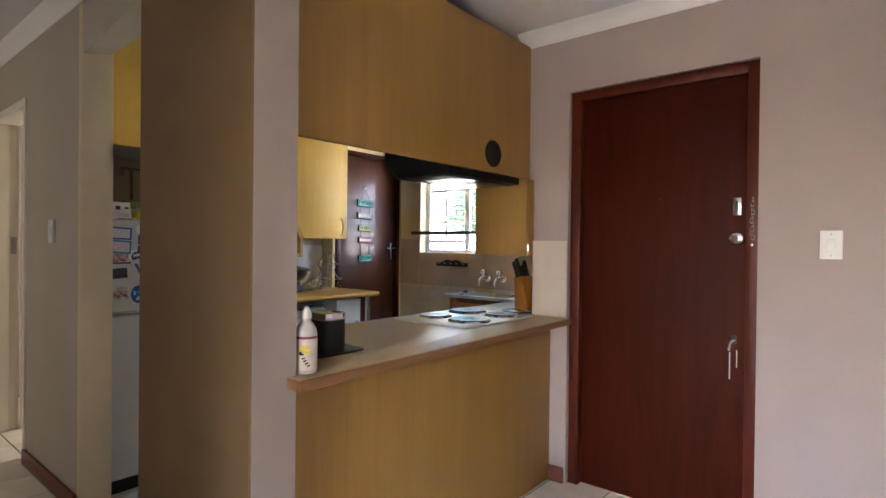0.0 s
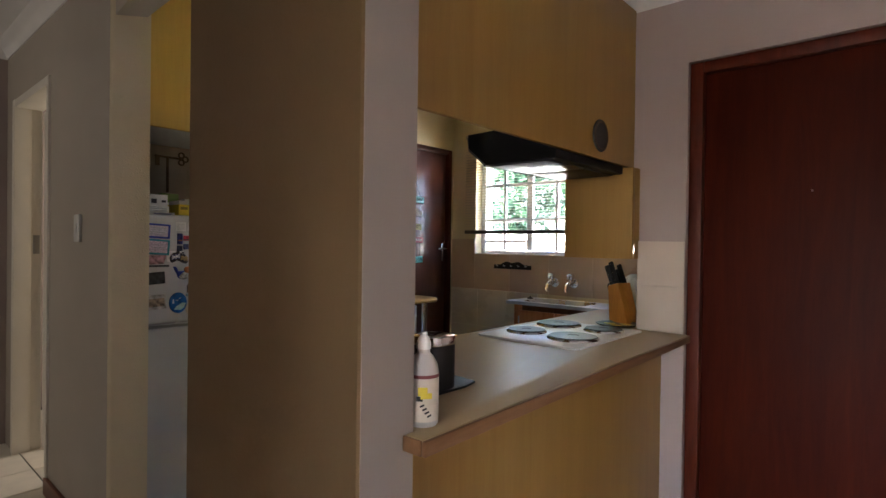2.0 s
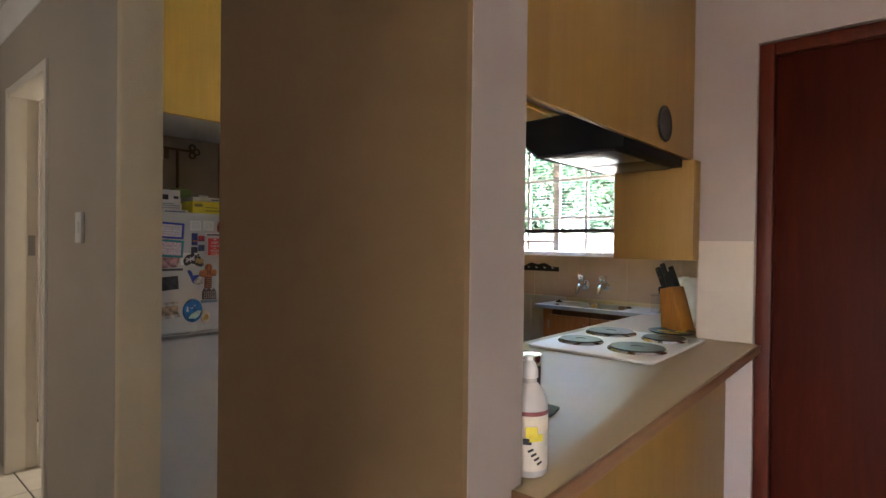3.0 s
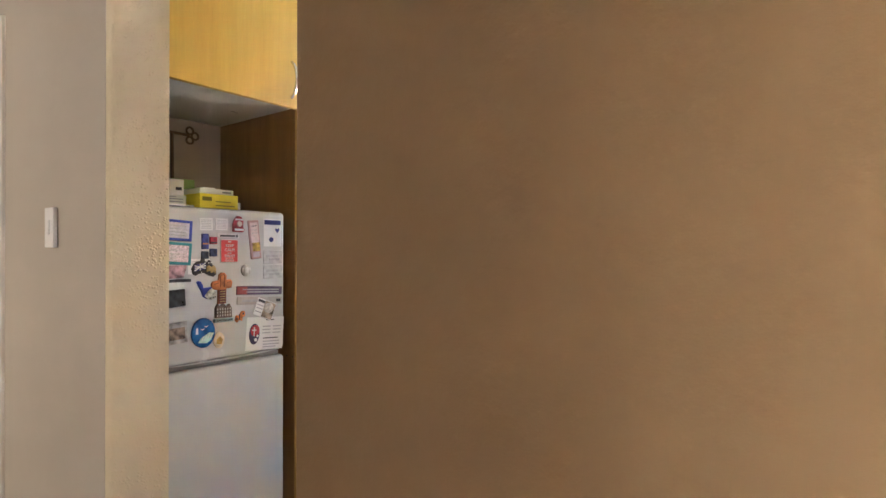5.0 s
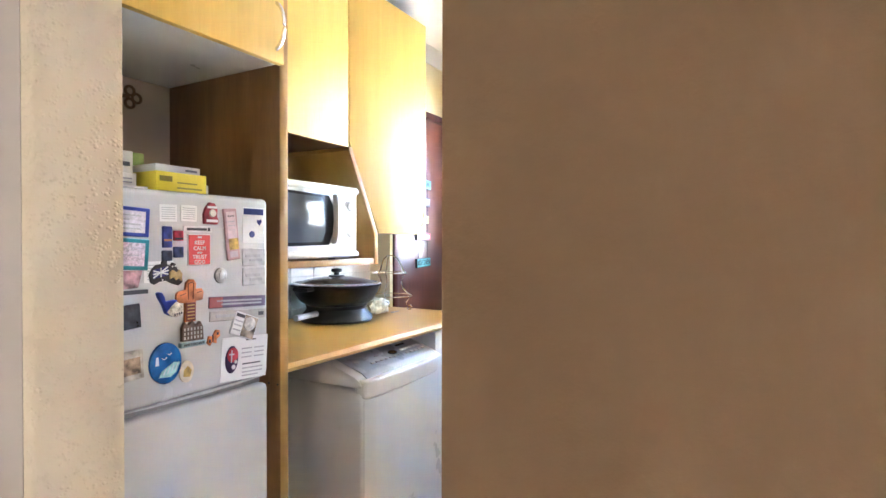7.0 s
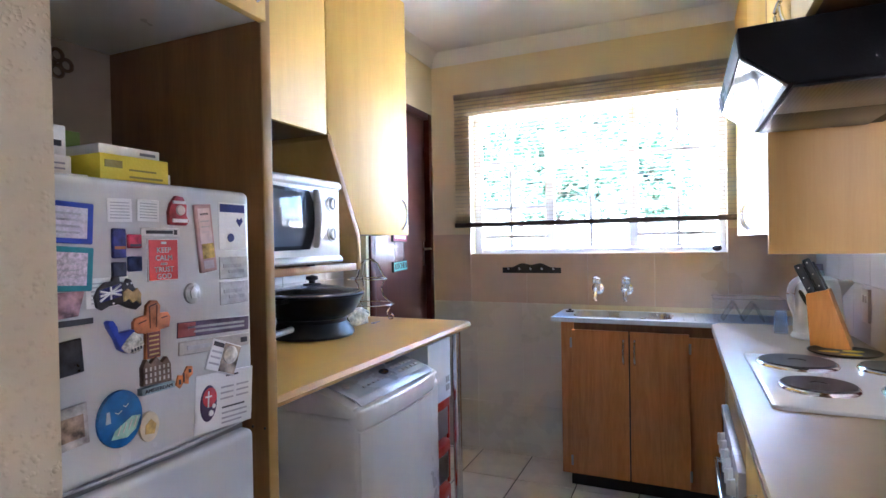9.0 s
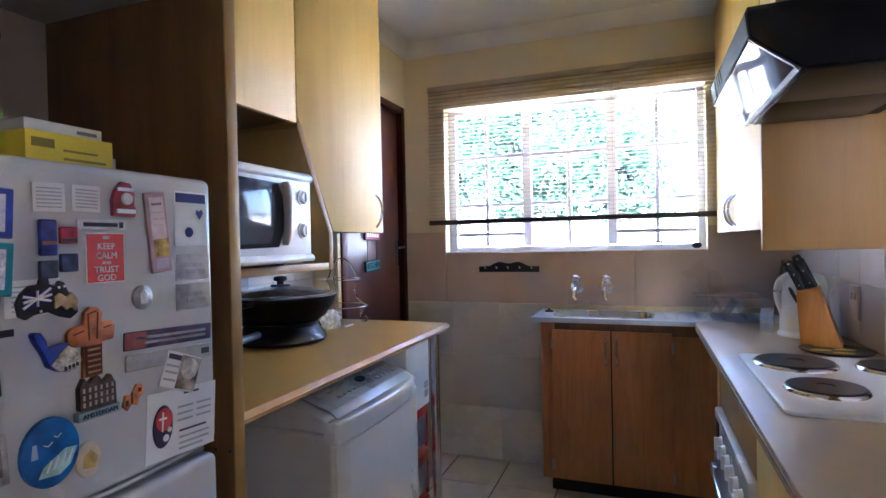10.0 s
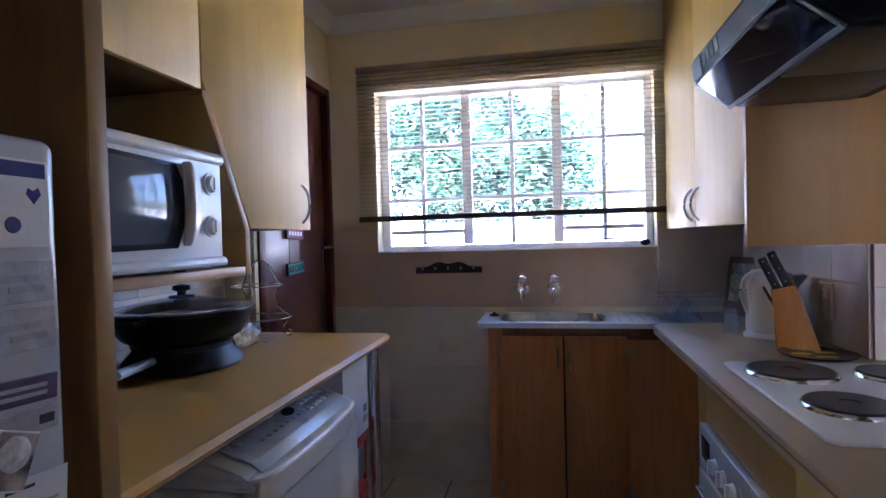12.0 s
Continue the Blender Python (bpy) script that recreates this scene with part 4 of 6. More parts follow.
for a, b in zip(loops, loops[1:]):
    for k in range(len(a)):
        q = (k + 1) % len(a)
        bowl.faces.new((a[k], a[q], b[q], b[k]))
bowl.faces.new(loops[-1])
bmesh.ops.recalc_face_normals(bowl, faces=bowl.faces[:])
bmesh.ops.reverse_faces(bowl, faces=bowl.faces[:])
part("basin", bowl, paint("bowl_steel", (0.55, 0.58, 0.63), 0.28, 1.0, vary=0.06, scale=14, bump=0.0), sk, "rounded steel bowl")
for k in range(6):
    part("drain_groove", bx(-0.90 + 0.05 * k, 5.44, ST - 0.001, -0.892 + 0.05 * k, 5.68, ST + 0.002, 0.001), SINK_STEEL, sk)
single("sink_plug", lathe([(0, 0), (0.022, 0), (0.022, 0.007), (0.008, 0.009), (0.007, 0.016), (0, 0.017)], (-1.455, 5.60, ST), 20), BLACK_MATT, "black rubber plug on the sink rim", "plug", at=(-1.455, 5.60, ST))


def wall_tap(x):
    t = thing("tap", (x, WY, 0.985), "chrome wall tap over the sink", "tap", "taps over the sink")
    part("flange", lathe([(0, 0), (0.038, 0), (0.037, 0.005), (0.030, 0.012), (0.018, 0.016), (0, 0.016)], (x, WY - 0.0005, 0.985), 28, Matrix(((1, 0, 0, 0), (0, 0, -1, 0), (0, 1, 0, 0), (0, 0, 0, 1)))), CHROME, t)
    part("body", join(rod((x, WY - 0.014, 0.985), (x, WY - 0.090, 0.985), 0.0145), rod((x, WY - 0.055, 0.975), (x, WY - 0.062, 1.022), 0.018, 0.013)), CHROME, t)
    part("spout", tube([(x, WY - 0.080, 0.988), (x, WY - 0.104, 0.986), (x, WY - 0.120, 0.972), (x, WY - 0.126, 0.950), (x, WY - 0.127, 0.930)], 0.0115, 12), CHROME, t)
    grip = prism([((0.0235 + 0.0045 * math.cos(4 * k * math.pi / 16)) * math.cos(k * math.pi / 16), (0.0235 + 0.0045 * math.cos(4 * k * math.pi / 16)) * math.sin(k * math.pi / 16)) for k in range(32)], "z", 0.0, 0.034, 0.003)
    grip.transform(Matrix.Translation((x, WY - 0.063, 1.018)) @ pose(0, 0, 0, 10, 0, 45))
    part("tap_handle", grip, CHROME, t, "fluted chrome tap handle")
    part("cap", lathe([(0, 0), (0.012, 0), (0.010, 0.004), (0, 0.005)], (x, WY - 0.069, 1.051), 16), CHROME, t)


wall_tap(-1.323)
wall_tap(-1.172)

hr = thing("hook_rack", (-1.694, WY, 1.06), "black wooden rack with five small hooks", "hook rack")
top = [(-1.865 + 0.342 * i / 24, 1.098 + 0.022 * max(0.0, math.cos((i / 24 - 0.5) * math.pi * 1.3)) ** 0.7 + (0.006 * math.cos(i / 24 * 6 * math.pi) if 3 < i < 21 else 0)) for i in range(25)]
part("board", prism([(-1.865, 1.066), (-1.523, 1.066)] + top[::-1], "y", WY - 0.016, WY - 0.001, 0.002), BLACK_MATT, hr)
for k in range(5):
    x = -1.825 + 0.0655 * k
    part("hook", tube([(x, WY - 0.015, 1.09), (x, WY - 0.034, 1.088), (x, WY - 0.04, 1.098)], 0.0035, 8), DULL_STEEL, hr, "small steel hook")

# ---- blind ----
bl = thing("venetian_blind", (-1.4, 5.7, 2.13), "taupe venetian blind lowered over the window", "blind")
part("headrail", bx(-2.155, 5.692, 2.108, -0.640, 5.722, 2.138, 0.003), SLAT, bl)
slat = bx(-0.7565, -0.0095, -0.0008, 0.7565, 0.0095, 0.0008)
slat.transform(pose(0, 0, 0, 1, 0, 0))
slat_mesh = mesh_of("slat", slat, SLAT, 0)
for k in range(34):
    z = 1.375 + 0.0217 * k
    o = new("slat", slat_mesh)
    o.parent = bl
    o.location = Vector((-1.3975, 5.7075, z)) - bl.location
    o.rotation_euler = (0, radians(random.uniform(-0.12, 0.12)), 0)
part("bottom_rail", bx(-2.158, 5.692, 1.338, -0.637, 5.722, 1.366, 0.006), SLAT_DARK, bl, "dark bottom rail")
for x in (-1.95, -1.60, -1.13, -0.82):
    part("cord", rod((x, 5.694, 1.36), (x, 5.694, 2.11), 0.0012, n=5), SLAT, bl)

# Window fittings and panes.
for x0, x1, n in ((WX0 + 0.046, -1.6255, 1), (-1.5745, -1.1665, 1), (-1.1155, WX1 - 0.036, 1)):
    p = part("pane", bx(x0, YF + 0.012, WZ0 + 0.031, x1, YF + 0.015, WZ1 - 0.031), PANE, win, "clear glass", 0)
    p.visible_shadow = False
for a, b in ((WX0 + 0.05, -1.622), (-1.119, WX1 - 0.04)):
    part("casement_rail", bx(a, YF - 0.006, 1.268, b, YF - 0.0005, 1.29, 0.002), WIN_STEEL, win)
for x in (-1.86, -0.90):
    part("stay", join(bx(x - 0.07, YF - 0.012, WZ0 + 0.036, x + 0.06, YF - 0.004, WZ0 + 0.046, 0.001), rod((x, YF - 0.02, WZ0 + 0.02), (x, YF - 0.02, WZ0 + 0.065), 0.005, n=8)), DULL_STEEL, win, "steel window stay")
part("casement_handle", tube([(-1.120, YF - 0.010, 1.608), (-1.095, YF - 0.022, 1.606), (-1.072, YF - 0.026, 1.592), (-1.055, YF - 0.024, 1.566), (-1.047, YF - 0.022, 1.545)], 0.0055, 8), BLACK_MATT, win, "dark curved casement handle")
part("casement_handle", tube([(-1.640, YF - 0.010, 1.592), (-1.668, YF - 0.022, 1.592), (-1.705, YF - 0.024, 1.586), (-1.738, YF - 0.022, 1.588)], 0.0055, 8), BLACK_MATT, win, "dark curved casement handle")
single("window_sill", bx(WX0 + 0.001, WY + 0.004, WZ0 - 0.001, WX1 - 0.001, YF - 0.001, WZ0 + 0.004), WIN_STEEL, "white painted window sill", "window sill", kind="structure")
peb = bmesh.new()
bmesh.ops.create_uvsphere(peb, u_segments=16, v_segments=10, radius=0.018)
peb.transform(Matrix.Translation((-0.735, 5.762, WZ0 + 0.0205)) @ Matrix.Diagonal((1.3, 0.9, 0.9, 1)))
single("pebble_ornament", peb, paint("dark_pebble", (0.06, 0.06, 0.07), 0.2, vary=0.8, scale=60), "small dark polished pebble on the window sill", "ornament", at=(-0.735, 5.762, WZ0))

# ---- bar: hob, oven, base ----
bb = thing("base_cabinet", (-0.77, 3.8, 0.09), "beech base cabinet with a drawer under the bar, shut", "cabinet")
for a, b in ((3.04, 3.535), (3.54, 4.035)):
    part("drawer_front", bx(-0.774, a, 0.665, -0.7555, b, 0.832, 0.002), LAMINATE, bb)
    part("cabinet_door", bx(-0.774, a, 0.10, -0.7555, b, 0.66, 0.002), LAMINATE, bb)
    bow_handle((-0.774, (a + b) / 2 - 0.05, 0.755), (-0.774, (a + b) / 2 + 0.05, 0.755), (-1, 0, 0), parent=bb)
    bow_handle((-0.774, b - 0.04, 0.53), (-0.774, b - 0.04, 0.63), (-1, 0, 0), parent=bb)
part("plinth", bx(-0.73, 3.04, 0, -0.71, 4.6, 0.0895), BLACK_MATT, bb)
part("body", bx(-0.755, 3.04, 0.09, -0.236, 4.04, BAR - 0.035, 0.001), CARCASS, bb)
bc = thing("end_panel", (-0.55, 4.64, 0), "beech end panel beside the oven", "panel")
part("panel", bx(-0.772, 4.608, 0.0, -0.316, 4.672, BAR - 0.035, 0.001), LAMINATE, bc)
part("edge_band", bx(-0.7735, 4.6085, 0.002, -0.7722, 4.6715, BAR - 0.037), LAMINATE_SHADED, bc, "edge band")
ov = thing("oven", (-0.55, 4.33, 0.1), "white built-in oven with a row of knobs", "oven")
part("body", bx(-0.755, 4.045, 0.1, -0.24, 4.605, 0.715, 0.002), APPLIANCE, ov)
part("control_panel", bx(-0.790, 4.047, 0.602, -0.7555, 4.603, 0.718, 0.005), APPLIANCE, ov)
part("oven_door", bx(-0.793, 4.047, 0.115, -0.7555, 4.603, 0.598, 0.006), APPLIANCE, ov)
part("oven_window", bx(-0.7945, 4.12, 0.2, -0.7925, 4.53, 0.47, 0.001), DARK_GLASS, ov, "dark glass window")
part("timer_window", bx(-0.7915, 4.50, 0.635, -0.7898, 4.575, 0.695, 0.001), DARK_GLASS, ov, "dark timer window")
for k in range(6):
    y = 4.45 - 0.068 * k
    part("knob", join(rod((-0.79, y, 0.655), (-0.800, y, 0.655), 0.021, 0.018), bx(-0.809, y - 0.005, 0.637, -0.799, y + 0.005, 0.673, 0.002)), PLASTIC, ov, "white oven knob")
part("door_handle", tube([(-0.793, 4.10, 0.555), (-0.812, 4.105, 0.56), (-0.812, 4.545, 0.56), (-0.793, 4.55, 0.555)], 0.007, 10), CHROME, ov, "chrome bar handle")
single("oven_rail", bx(-0.772, 4.042, 0.722, -0.7555, 4.607, BAR - 0.036, 0.001), LAMINATE_SHADED, "beech strip between worktop and oven", "panel", at=(-0.765, 4.3, 0.722))

hb = thing("hob", (-0.49, 4.33, BAR), "white enamel electric hob with four solid plates", "hob")
part("top_plate", prism([(-0.722, 4.045), (-0.705, 4.03), (-0.272, 4.03), (-0.255, 4.045), (-0.255, 4.615), (-0.272, 4.63), (-0.705, 4.63), (-0.722, 4.615)], "z", BAR, BAR + 0.009, 0.003), PLASTIC, hb)
PLATE = paint("dark_iron_plate", (0.035, 0.03, 0.028), 0.34, 0.2, vary=0.25, scale=20, bump=0.0)
for x, y, r in ((-0.60, 4.225, 0.083), (-0.60, 4.50, 0.100), (-0.375, 4.215, 0.100), (-0.375, 4.49, 0.083)):
    pl = part("hot_plate", lathe([(0, 0.019), (r * 0.22, 0.019), (r * 0.24, 0.021), (r * 0.93, 0.021), (r * 0.96, 0.018), (r * 0.96, 0.008), (0, 0.008)], (x, y, BAR), 40), PLATE, hb, "dark cast-iron plate")
    part("ring", lathe([(r * 0.965, 0.0085), (r * 1.04, 0.0085), (r * 1.03, 0.013), (r * 0.985, 0.017), (r * 0.965, 0.0165)], (x, y, BAR), 40), CHROME, pl, "chrome ring")

# ---- things on the bar ----
bo = thing("lotion_bottle", (-0.115, 3.076, BAR), "white plastic spray bottle with a yellow label", "bottle")
part("body", lathe([(0, 0), (0.029, 0), (0.032, 0.004), (0.032, 0.112), (0.029, 0.128), (0.020, 0.143), (0.0135, 0.150), (0.0135, 0.158), (0, 0.158)], (-0.115, 3.076, BAR), 32), paint("milky_plastic", (0.56, 0.53, 0.50), 0.35, vary=0.03), bo)
part("cap", lathe([(0, 0.158), (0.0155, 0.158), (0.0155, 0.170), (0.011, 0.182), (0.007, 0.186), (0.007, 0.193), (0, 0.194)], (-0.115, 3.076, BAR), 24), PLASTIC, bo, "white cap")
part("label_band", lathe([(0.0324, 0.012), (0.0328, 0.012), (0.0328, 0.105), (0.0324, 0.105)], (-0.115, 3.076, BAR), 32), paint("cream_label", (0.70, 0.62, 0.52), 0.5, vary=0.1, scale=30), bo, "cream label")
part("label_stripe", lathe([(0.0329, 0.101), (0.0333, 0.101), (0.0333, 0.108), (0.0329, 0.108)], (-0.115, 3.076, BAR), 32), paint("maroon_ink", (0.22, 0.05, 0.05), 0.5), bo, "maroon stripe")
YEL = paint("yellow_ink", (0.75, 0.60, 0.05), 0.5)
for a, z, w, h in ((-48, 0.075, 0.010, 0.018), (-35, 0.066, 0.012, 0.012), (-60, 0.06, 0.007, 0.01)):
    d = Vector((math.cos(radians(a)), math.sin(radians(a)), 0))
    bm = slab_at(Matrix.Translation(Vector((-0.115, 3.076, BAR + z)) + d * 0.0325) @ pose(0, 0, 0, 0, 0, a), 0.002, w * 2, h)
    part("print", bm, YEL if w > 0.008 else BLACK_MATT, bo, "yellow fruit print")
for k in range(4):
    a = -50 + 9 * k
    d = Vector((math.cos(radians(a)), math.sin(radians(a)), 0))
    part("print", slab_at(Matrix.Translation(Vector((-0.115, 3.076, BAR + 0.046 - 0.007 * k)) + d * 0.0325) @ pose(0, 0, 0, 25, 0, a), 0.002, 0.010, 0.004), BLACK_MATT, bo)

cn = thing("canister", (-0.285, 3.29, BAR), "black canister with a chrome rim lid on a black board", "canister")
part("body", prism([(-0.285 + 0.050 * math.copysign(abs(math.cos(t * math.pi / 12)) ** 0.6, math.cos(t * math.pi / 12)), 3.29 + 0.050 * math.copysign(abs(math.sin(t * math.pi / 12)) ** 0.6, math.sin(t * math.pi / 12))) for t in range(24)], "z", BAR + 0.007, BAR + 0.118, 0.002), BLACK_MATT, cn)
part("rim", prism([(-0.285 + 0.052 * math.copysign(abs(math.cos(t * math.pi / 12)) ** 0.6, math.cos(t * math.pi / 12)), 3.29 + 0.052 * math.copysign(abs(math.sin(t * math.pi / 12)) ** 0.6, math.sin(t * math.pi / 12))) for t in range(24)], "z", BAR + 0.1185, BAR + 0.142, 0.003), CHROME, cn, "chrome rim")
single("slate_board", prism([(-0.37, 3.215), (-0.232, 3.215), (-0.230, 3.36), (-0.243, 3.416), (-0.37, 3.43)], "z", BAR, BAR + 0.0065, 0.001), BLACK_MATT, "thin black board lying on the bar", "board", at=(-0.30, 3.33, BAR))

# ---- knife block, kettle and small things by the wall ----
kb = thing("knife_block", (-0.45, 4.875, BAR), "pale wooden knife block with black-handled knives", "knife block")
KTURN = Matrix.Translation((-0.507, 4.835, 0)) @ pose(0, 0, 0, 0, 0, -18) @ Matrix.Translation((0.507, -4.835, 0))


def turned(bm):
    bm.transform(KTURN)
    return bm


part("block", turned(prism([(-0.507, BAR), (-0.393, BAR), (-0.456, BAR + 0.199), (-0.519, BAR + 0.182)], "y", 4.835, 4.925, 0.004)), wood("knife_block_wood", (0.44, 0.165, 0.02), (0.56, 0.235, 0.035), (6, 6, 0.8), 0.4), kb)
KD = Vector((-0.40, 0, 0.915)).normalized()
for x, y, z, ln in ((-0.474, 4.852, BAR + 0.194, 0.120), (-0.474, 4.905, BAR + 0.194, 0.105), (-0.503, 4.852, BAR + 0.186, 0.108), (-0.503, 4.882, BAR + 0.186, 0.095), (-0.503, 4.910, BAR + 0.186, 0.085)):
    a = Vector((x, y, z))
    bm = bx(-0.007, -0.0125, -ln / 2, 0.007, 0.0125, ln / 2, 0.0055, 3)
    bm.transform(Matrix.Translation(a + KD * (ln / 2 - 0.004)) @ KD.to_track_quat("Z", "Y").to_matrix().to_4x4())
    kn = part("knife_handle", turned(bm), BLACK_MATT, kb, "black riveted knife handle")
    for f in (0.15, 0.5, 0.85):
        q = a + KD * ln * f
        part("rivet", turned(rod(q + Vector((0, -0.0078, 0)), q + Vector((0, 0.0078, 0)), 0.0022, n=8)), STEEL, kn)
SD = Vector((0.041, 0, -0.084)).normalized()
loop = [Vector((-0.528, 4.868, BAR + 0.165)) + SD * 0.026 * math.cos(k * math.pi / 10) + Vector((0, 0.017, 0)) * math.sin(k * math.pi / 10) for k in range(21)]
part("scissors", turned(join(tube(loop, 0.0042, 6), rod((-0.517, 4.868, BAR + 0.142), (-0.506, 4.868, BAR + 0.115), 0.004, n=8))), BLACK_MATT, kb, "black scissors handle")

tr = thing("trivet", (-0.43, 4.755, BAR), "dark oval trivet with yellow fruit pattern", "trivet")
part("plate", lathe([(0, 0.004), (0.085, 0.004), (0.098, 0.010), (0.100, 0.013), (0.094, 0.013), (0.08, 0.008), (0, 0.007)], (-0.43, 4.755, BAR - 0.003), 36), BLACK, tr)
for x, y in ((-0.47, 4.76), (-0.42, 4.72), (-0.40, 4.78)):
    part("print", lathe([(0, 0.0052), (0.02, 0.0052), (0, 0.0075)], (x, y, BAR), 14, Matrix.Diagonal((1.5, 0.8, 1, 1))), YEL, tr, "yellow painted lemon")

kt = thing("kettle", (-0.455, 5.05, BAR), "white plastic electric kettle", "kettle")
KC = (-0.440, 5.06, BAR)


def smooth_line(pts, n=6):
    """A rounded line through a few points."""
    pts = [Vector(p) for p in pts]
    ext, res = [pts[0]] + pts + [pts[-1]], []
    for a, b, c, d in zip(ext, ext[1:], ext[2:], ext[3:]):
        for k in range(n):
            u = k / n
            res.append(0.5 * (2 * b + (c - a) * u + (2 * a - 5 * b + 4 * c - d) * u * u + (3 * b - a - 3 * c + d) * u ** 3))
    return res + [pts[-1]]


part("base", lathe([(0, 0), (0.086, 0), (0.088, 0.006), (0.082, 0.018), (0, 0.018)], KC, 36), PLASTIC, kt)
part("jug", lathe([(0, 0.018), (0.076, 0.018), (0.080, 0.028), (0.079, 0.07), (0.074, 0.13), (0.069, 0.18), (0.064, 0.205), (0, 0.208)], KC, 40), PLASTIC, kt)
part("lid", lathe([(0, 0.206), (0.063, 0.206), (0.058, 0.219), (0.040, 0.228), (0, 0.231)], KC, 32), PLASTIC, kt)
part("spout", prism([(-0.385, BAR + 0.13), (-0.350, BAR + 0.185), (-0.332, BAR + 0.209), (-0.345, BAR + 0.216), (-0.40, BAR + 0.212)], "y", 5.038, 5.082, 0.006, 3), PLASTIC, kt)
part("handle", tube(smooth_line([(-0.455, 5.06, BAR + 0.222), (-0.490, 5.06, BAR + 0.220), (-0.517, 5.06, BAR + 0.200), (-0.527, 5.06, BAR + 0.165), (-0.523, 5.06, BAR + 0.125), (-0.510, 5.06, BAR + 0.085), (-0.505, 5.06, BAR + 0.05)]), 0.0125, 14), PLASTIC, kt, "looped white handle")

tb = thing("tumbler", (-0.547, 5.10, BAR), "clear drinking glass upside down", "glass")
part("wall", lathe([(0.0, 0.088), (0.019, 0.088), (0.021, 0.084), (0.0245, 0.0), (0.0225, 0.0), (0.0185, 0.080), (0, 0.082)], (-0.549, 5.13, BAR), 32), TUMBLER, tb)

dr = thing("draining_box", (-0.63, 5.50, ST), "clear plastic cutlery box on the draining board", "container")
part("box", join(bx(-0.77, 5.42, ST + 0.003, -0.49, 5.60, ST + 0.006), bx(-0.77, 5.42, ST + 0.006, -0.49, 5.4225, ST + 0.105), bx(-0.77, 5.5975, ST + 0.006, -0.49, 5.60, ST + 0.105), bx(-0.77, 5.4225, ST + 0.006, -0.7675, 5.5975, ST + 0.105), bx(-0.4925, 5.4225, ST + 0.006, -0.49, 5.5975, ST + 0.105)), CLEAR, dr)
for x in (-0.70, -0.62):
    part("divider", prism([(x - 0.035, ST + 0.006), (x + 0.012, ST + 0.085), (x + 0.022, ST + 0.085), (x + 0.055, ST + 0.006), (x + 0.049, ST + 0.006), (x + 0.017, ST + 0.078), (x - 0.029, ST + 0.006)], "y", 5.435, 5.58), CLEAR_EDGE, dr)
for a, b in (((-0.77, 5.42), (-0.49, 5.42)), ((-0.77, 5.60), (-0.49, 5.60)), ((-0.77, 5.42), (-0.77, 5.60)), ((-0.49, 5.42), (-0.49, 5.60))):
    part("rim", rod((*a, ST + 0.106), (*b, ST + 0.106), 0.0022, n=6), CLEAR_EDGE, dr, "thin clear rim")
ty = thing("serving_tray", (-0.36, 5.66, ST), "dark decorated tray leaning in the corner", "tray")
bm = bx(-0.006, -0.09, 0, 0.006, 0.09, 0.26, 0.004)
bm.transform(Matrix.Translation((-0.375, 5.60, ST + 0.001)) @ pose(0, 0, 0, 0, 10, 28))
part("board", bm, paint("brown_tray", (0.13, 0.08, 0.07), 0.35, vary=0.15), ty)
bm = bx(-0.0085, -0.065, 0.06, -0.0065, 0.065, 0.23)
bm.transform(Matrix.Translation((-0.375, 5.60, ST + 0.001)) @ pose(0, 0, 0, 0, 10, 28))
part("print", bm, paint("fruit_print", (0.28, 0.31, 0.26), 0.4, vary=0.7, scale=45), ty, "pale green and cream fruit picture")

so = thing("wall_socket", (-0.322, 4.93, 0.95), "beige double wall socket over the bar", "socket")
part("plate", bx(-0.332, 4.895, 0.953, -0.3222, 4.972, 1.067, 0.003), EAST_TILE, so)
part("rocker", bx(-0.335, 4.910, 1.02, -0.3315, 4.930, 1.045, 0.001), EAST_TILE, so)
part("rocker", bx(-0.335, 4.938, 1.02, -0.3315, 4.958, 1.045, 0.001), EAST_TILE, so)

ck = thing("wall_plaque", (-0.338, 4.345, 1.705), "black round plate hung on the overhead cabinet", "plaque")
RX = Matrix(((0, 0, 1, 0), (1, 0, 0, 0), (0, 1, 0, 0), (0, 0, 0, 1)))
part("plate", lathe([(0, 0), (0.062, 0), (0.067, 0.005), (0.064, 0.010), (0.05, 0.008), (0, 0.008)], (-0.3395, 4.345, 1.705), 40, RX), BLACK_MATT, ck)
part("rim_pattern", lathe([(0.052, 0.0085), (0.060, 0.0108), (0.057, 0.0118), (0.051, 0.0095)], (-0.3395, 4.345, 1.705), 40, RX), paint("dark_bronze", (0.08, 0.05, 0.03), 0.4, 0.6), ck, "dark bronze rim")

# ---- switches ----
s1 = thing("light_switch", (1.015, 4.709, 1.21), "white wall switch beside the front door", "light switch")
part("plate", bx(0.979, 4.699, 1.208, 1.052, 4.7095, 1.32, 0.003), PLASTIC, s1)
part("rocker", bx(1.003, 4.694, 1.245, 1.028, 4.6995, 1.285, 0.002), PLASTIC, s1)
for z in (1.222, 1.306):
    part("screw", rod((1.0155, 4.6985, z), (1.0155, 4.6975, z), 0.003, n=10), DULL_STEEL, s1)
s2 = thing("light_switch", (-2.035, 2.949, 1.24), "narrow white wall switch in the hall", "light switch")
part("plate", bx(-2.07, 2.937, 1.238, -2.0, 2.9495, 1.355, 0.003), PLASTIC, s2)
part("rocker", bx(-2.047, 2.933, 1.275, -2.023, 2.9375, 1.318, 0.002), PLASTIC, s2)

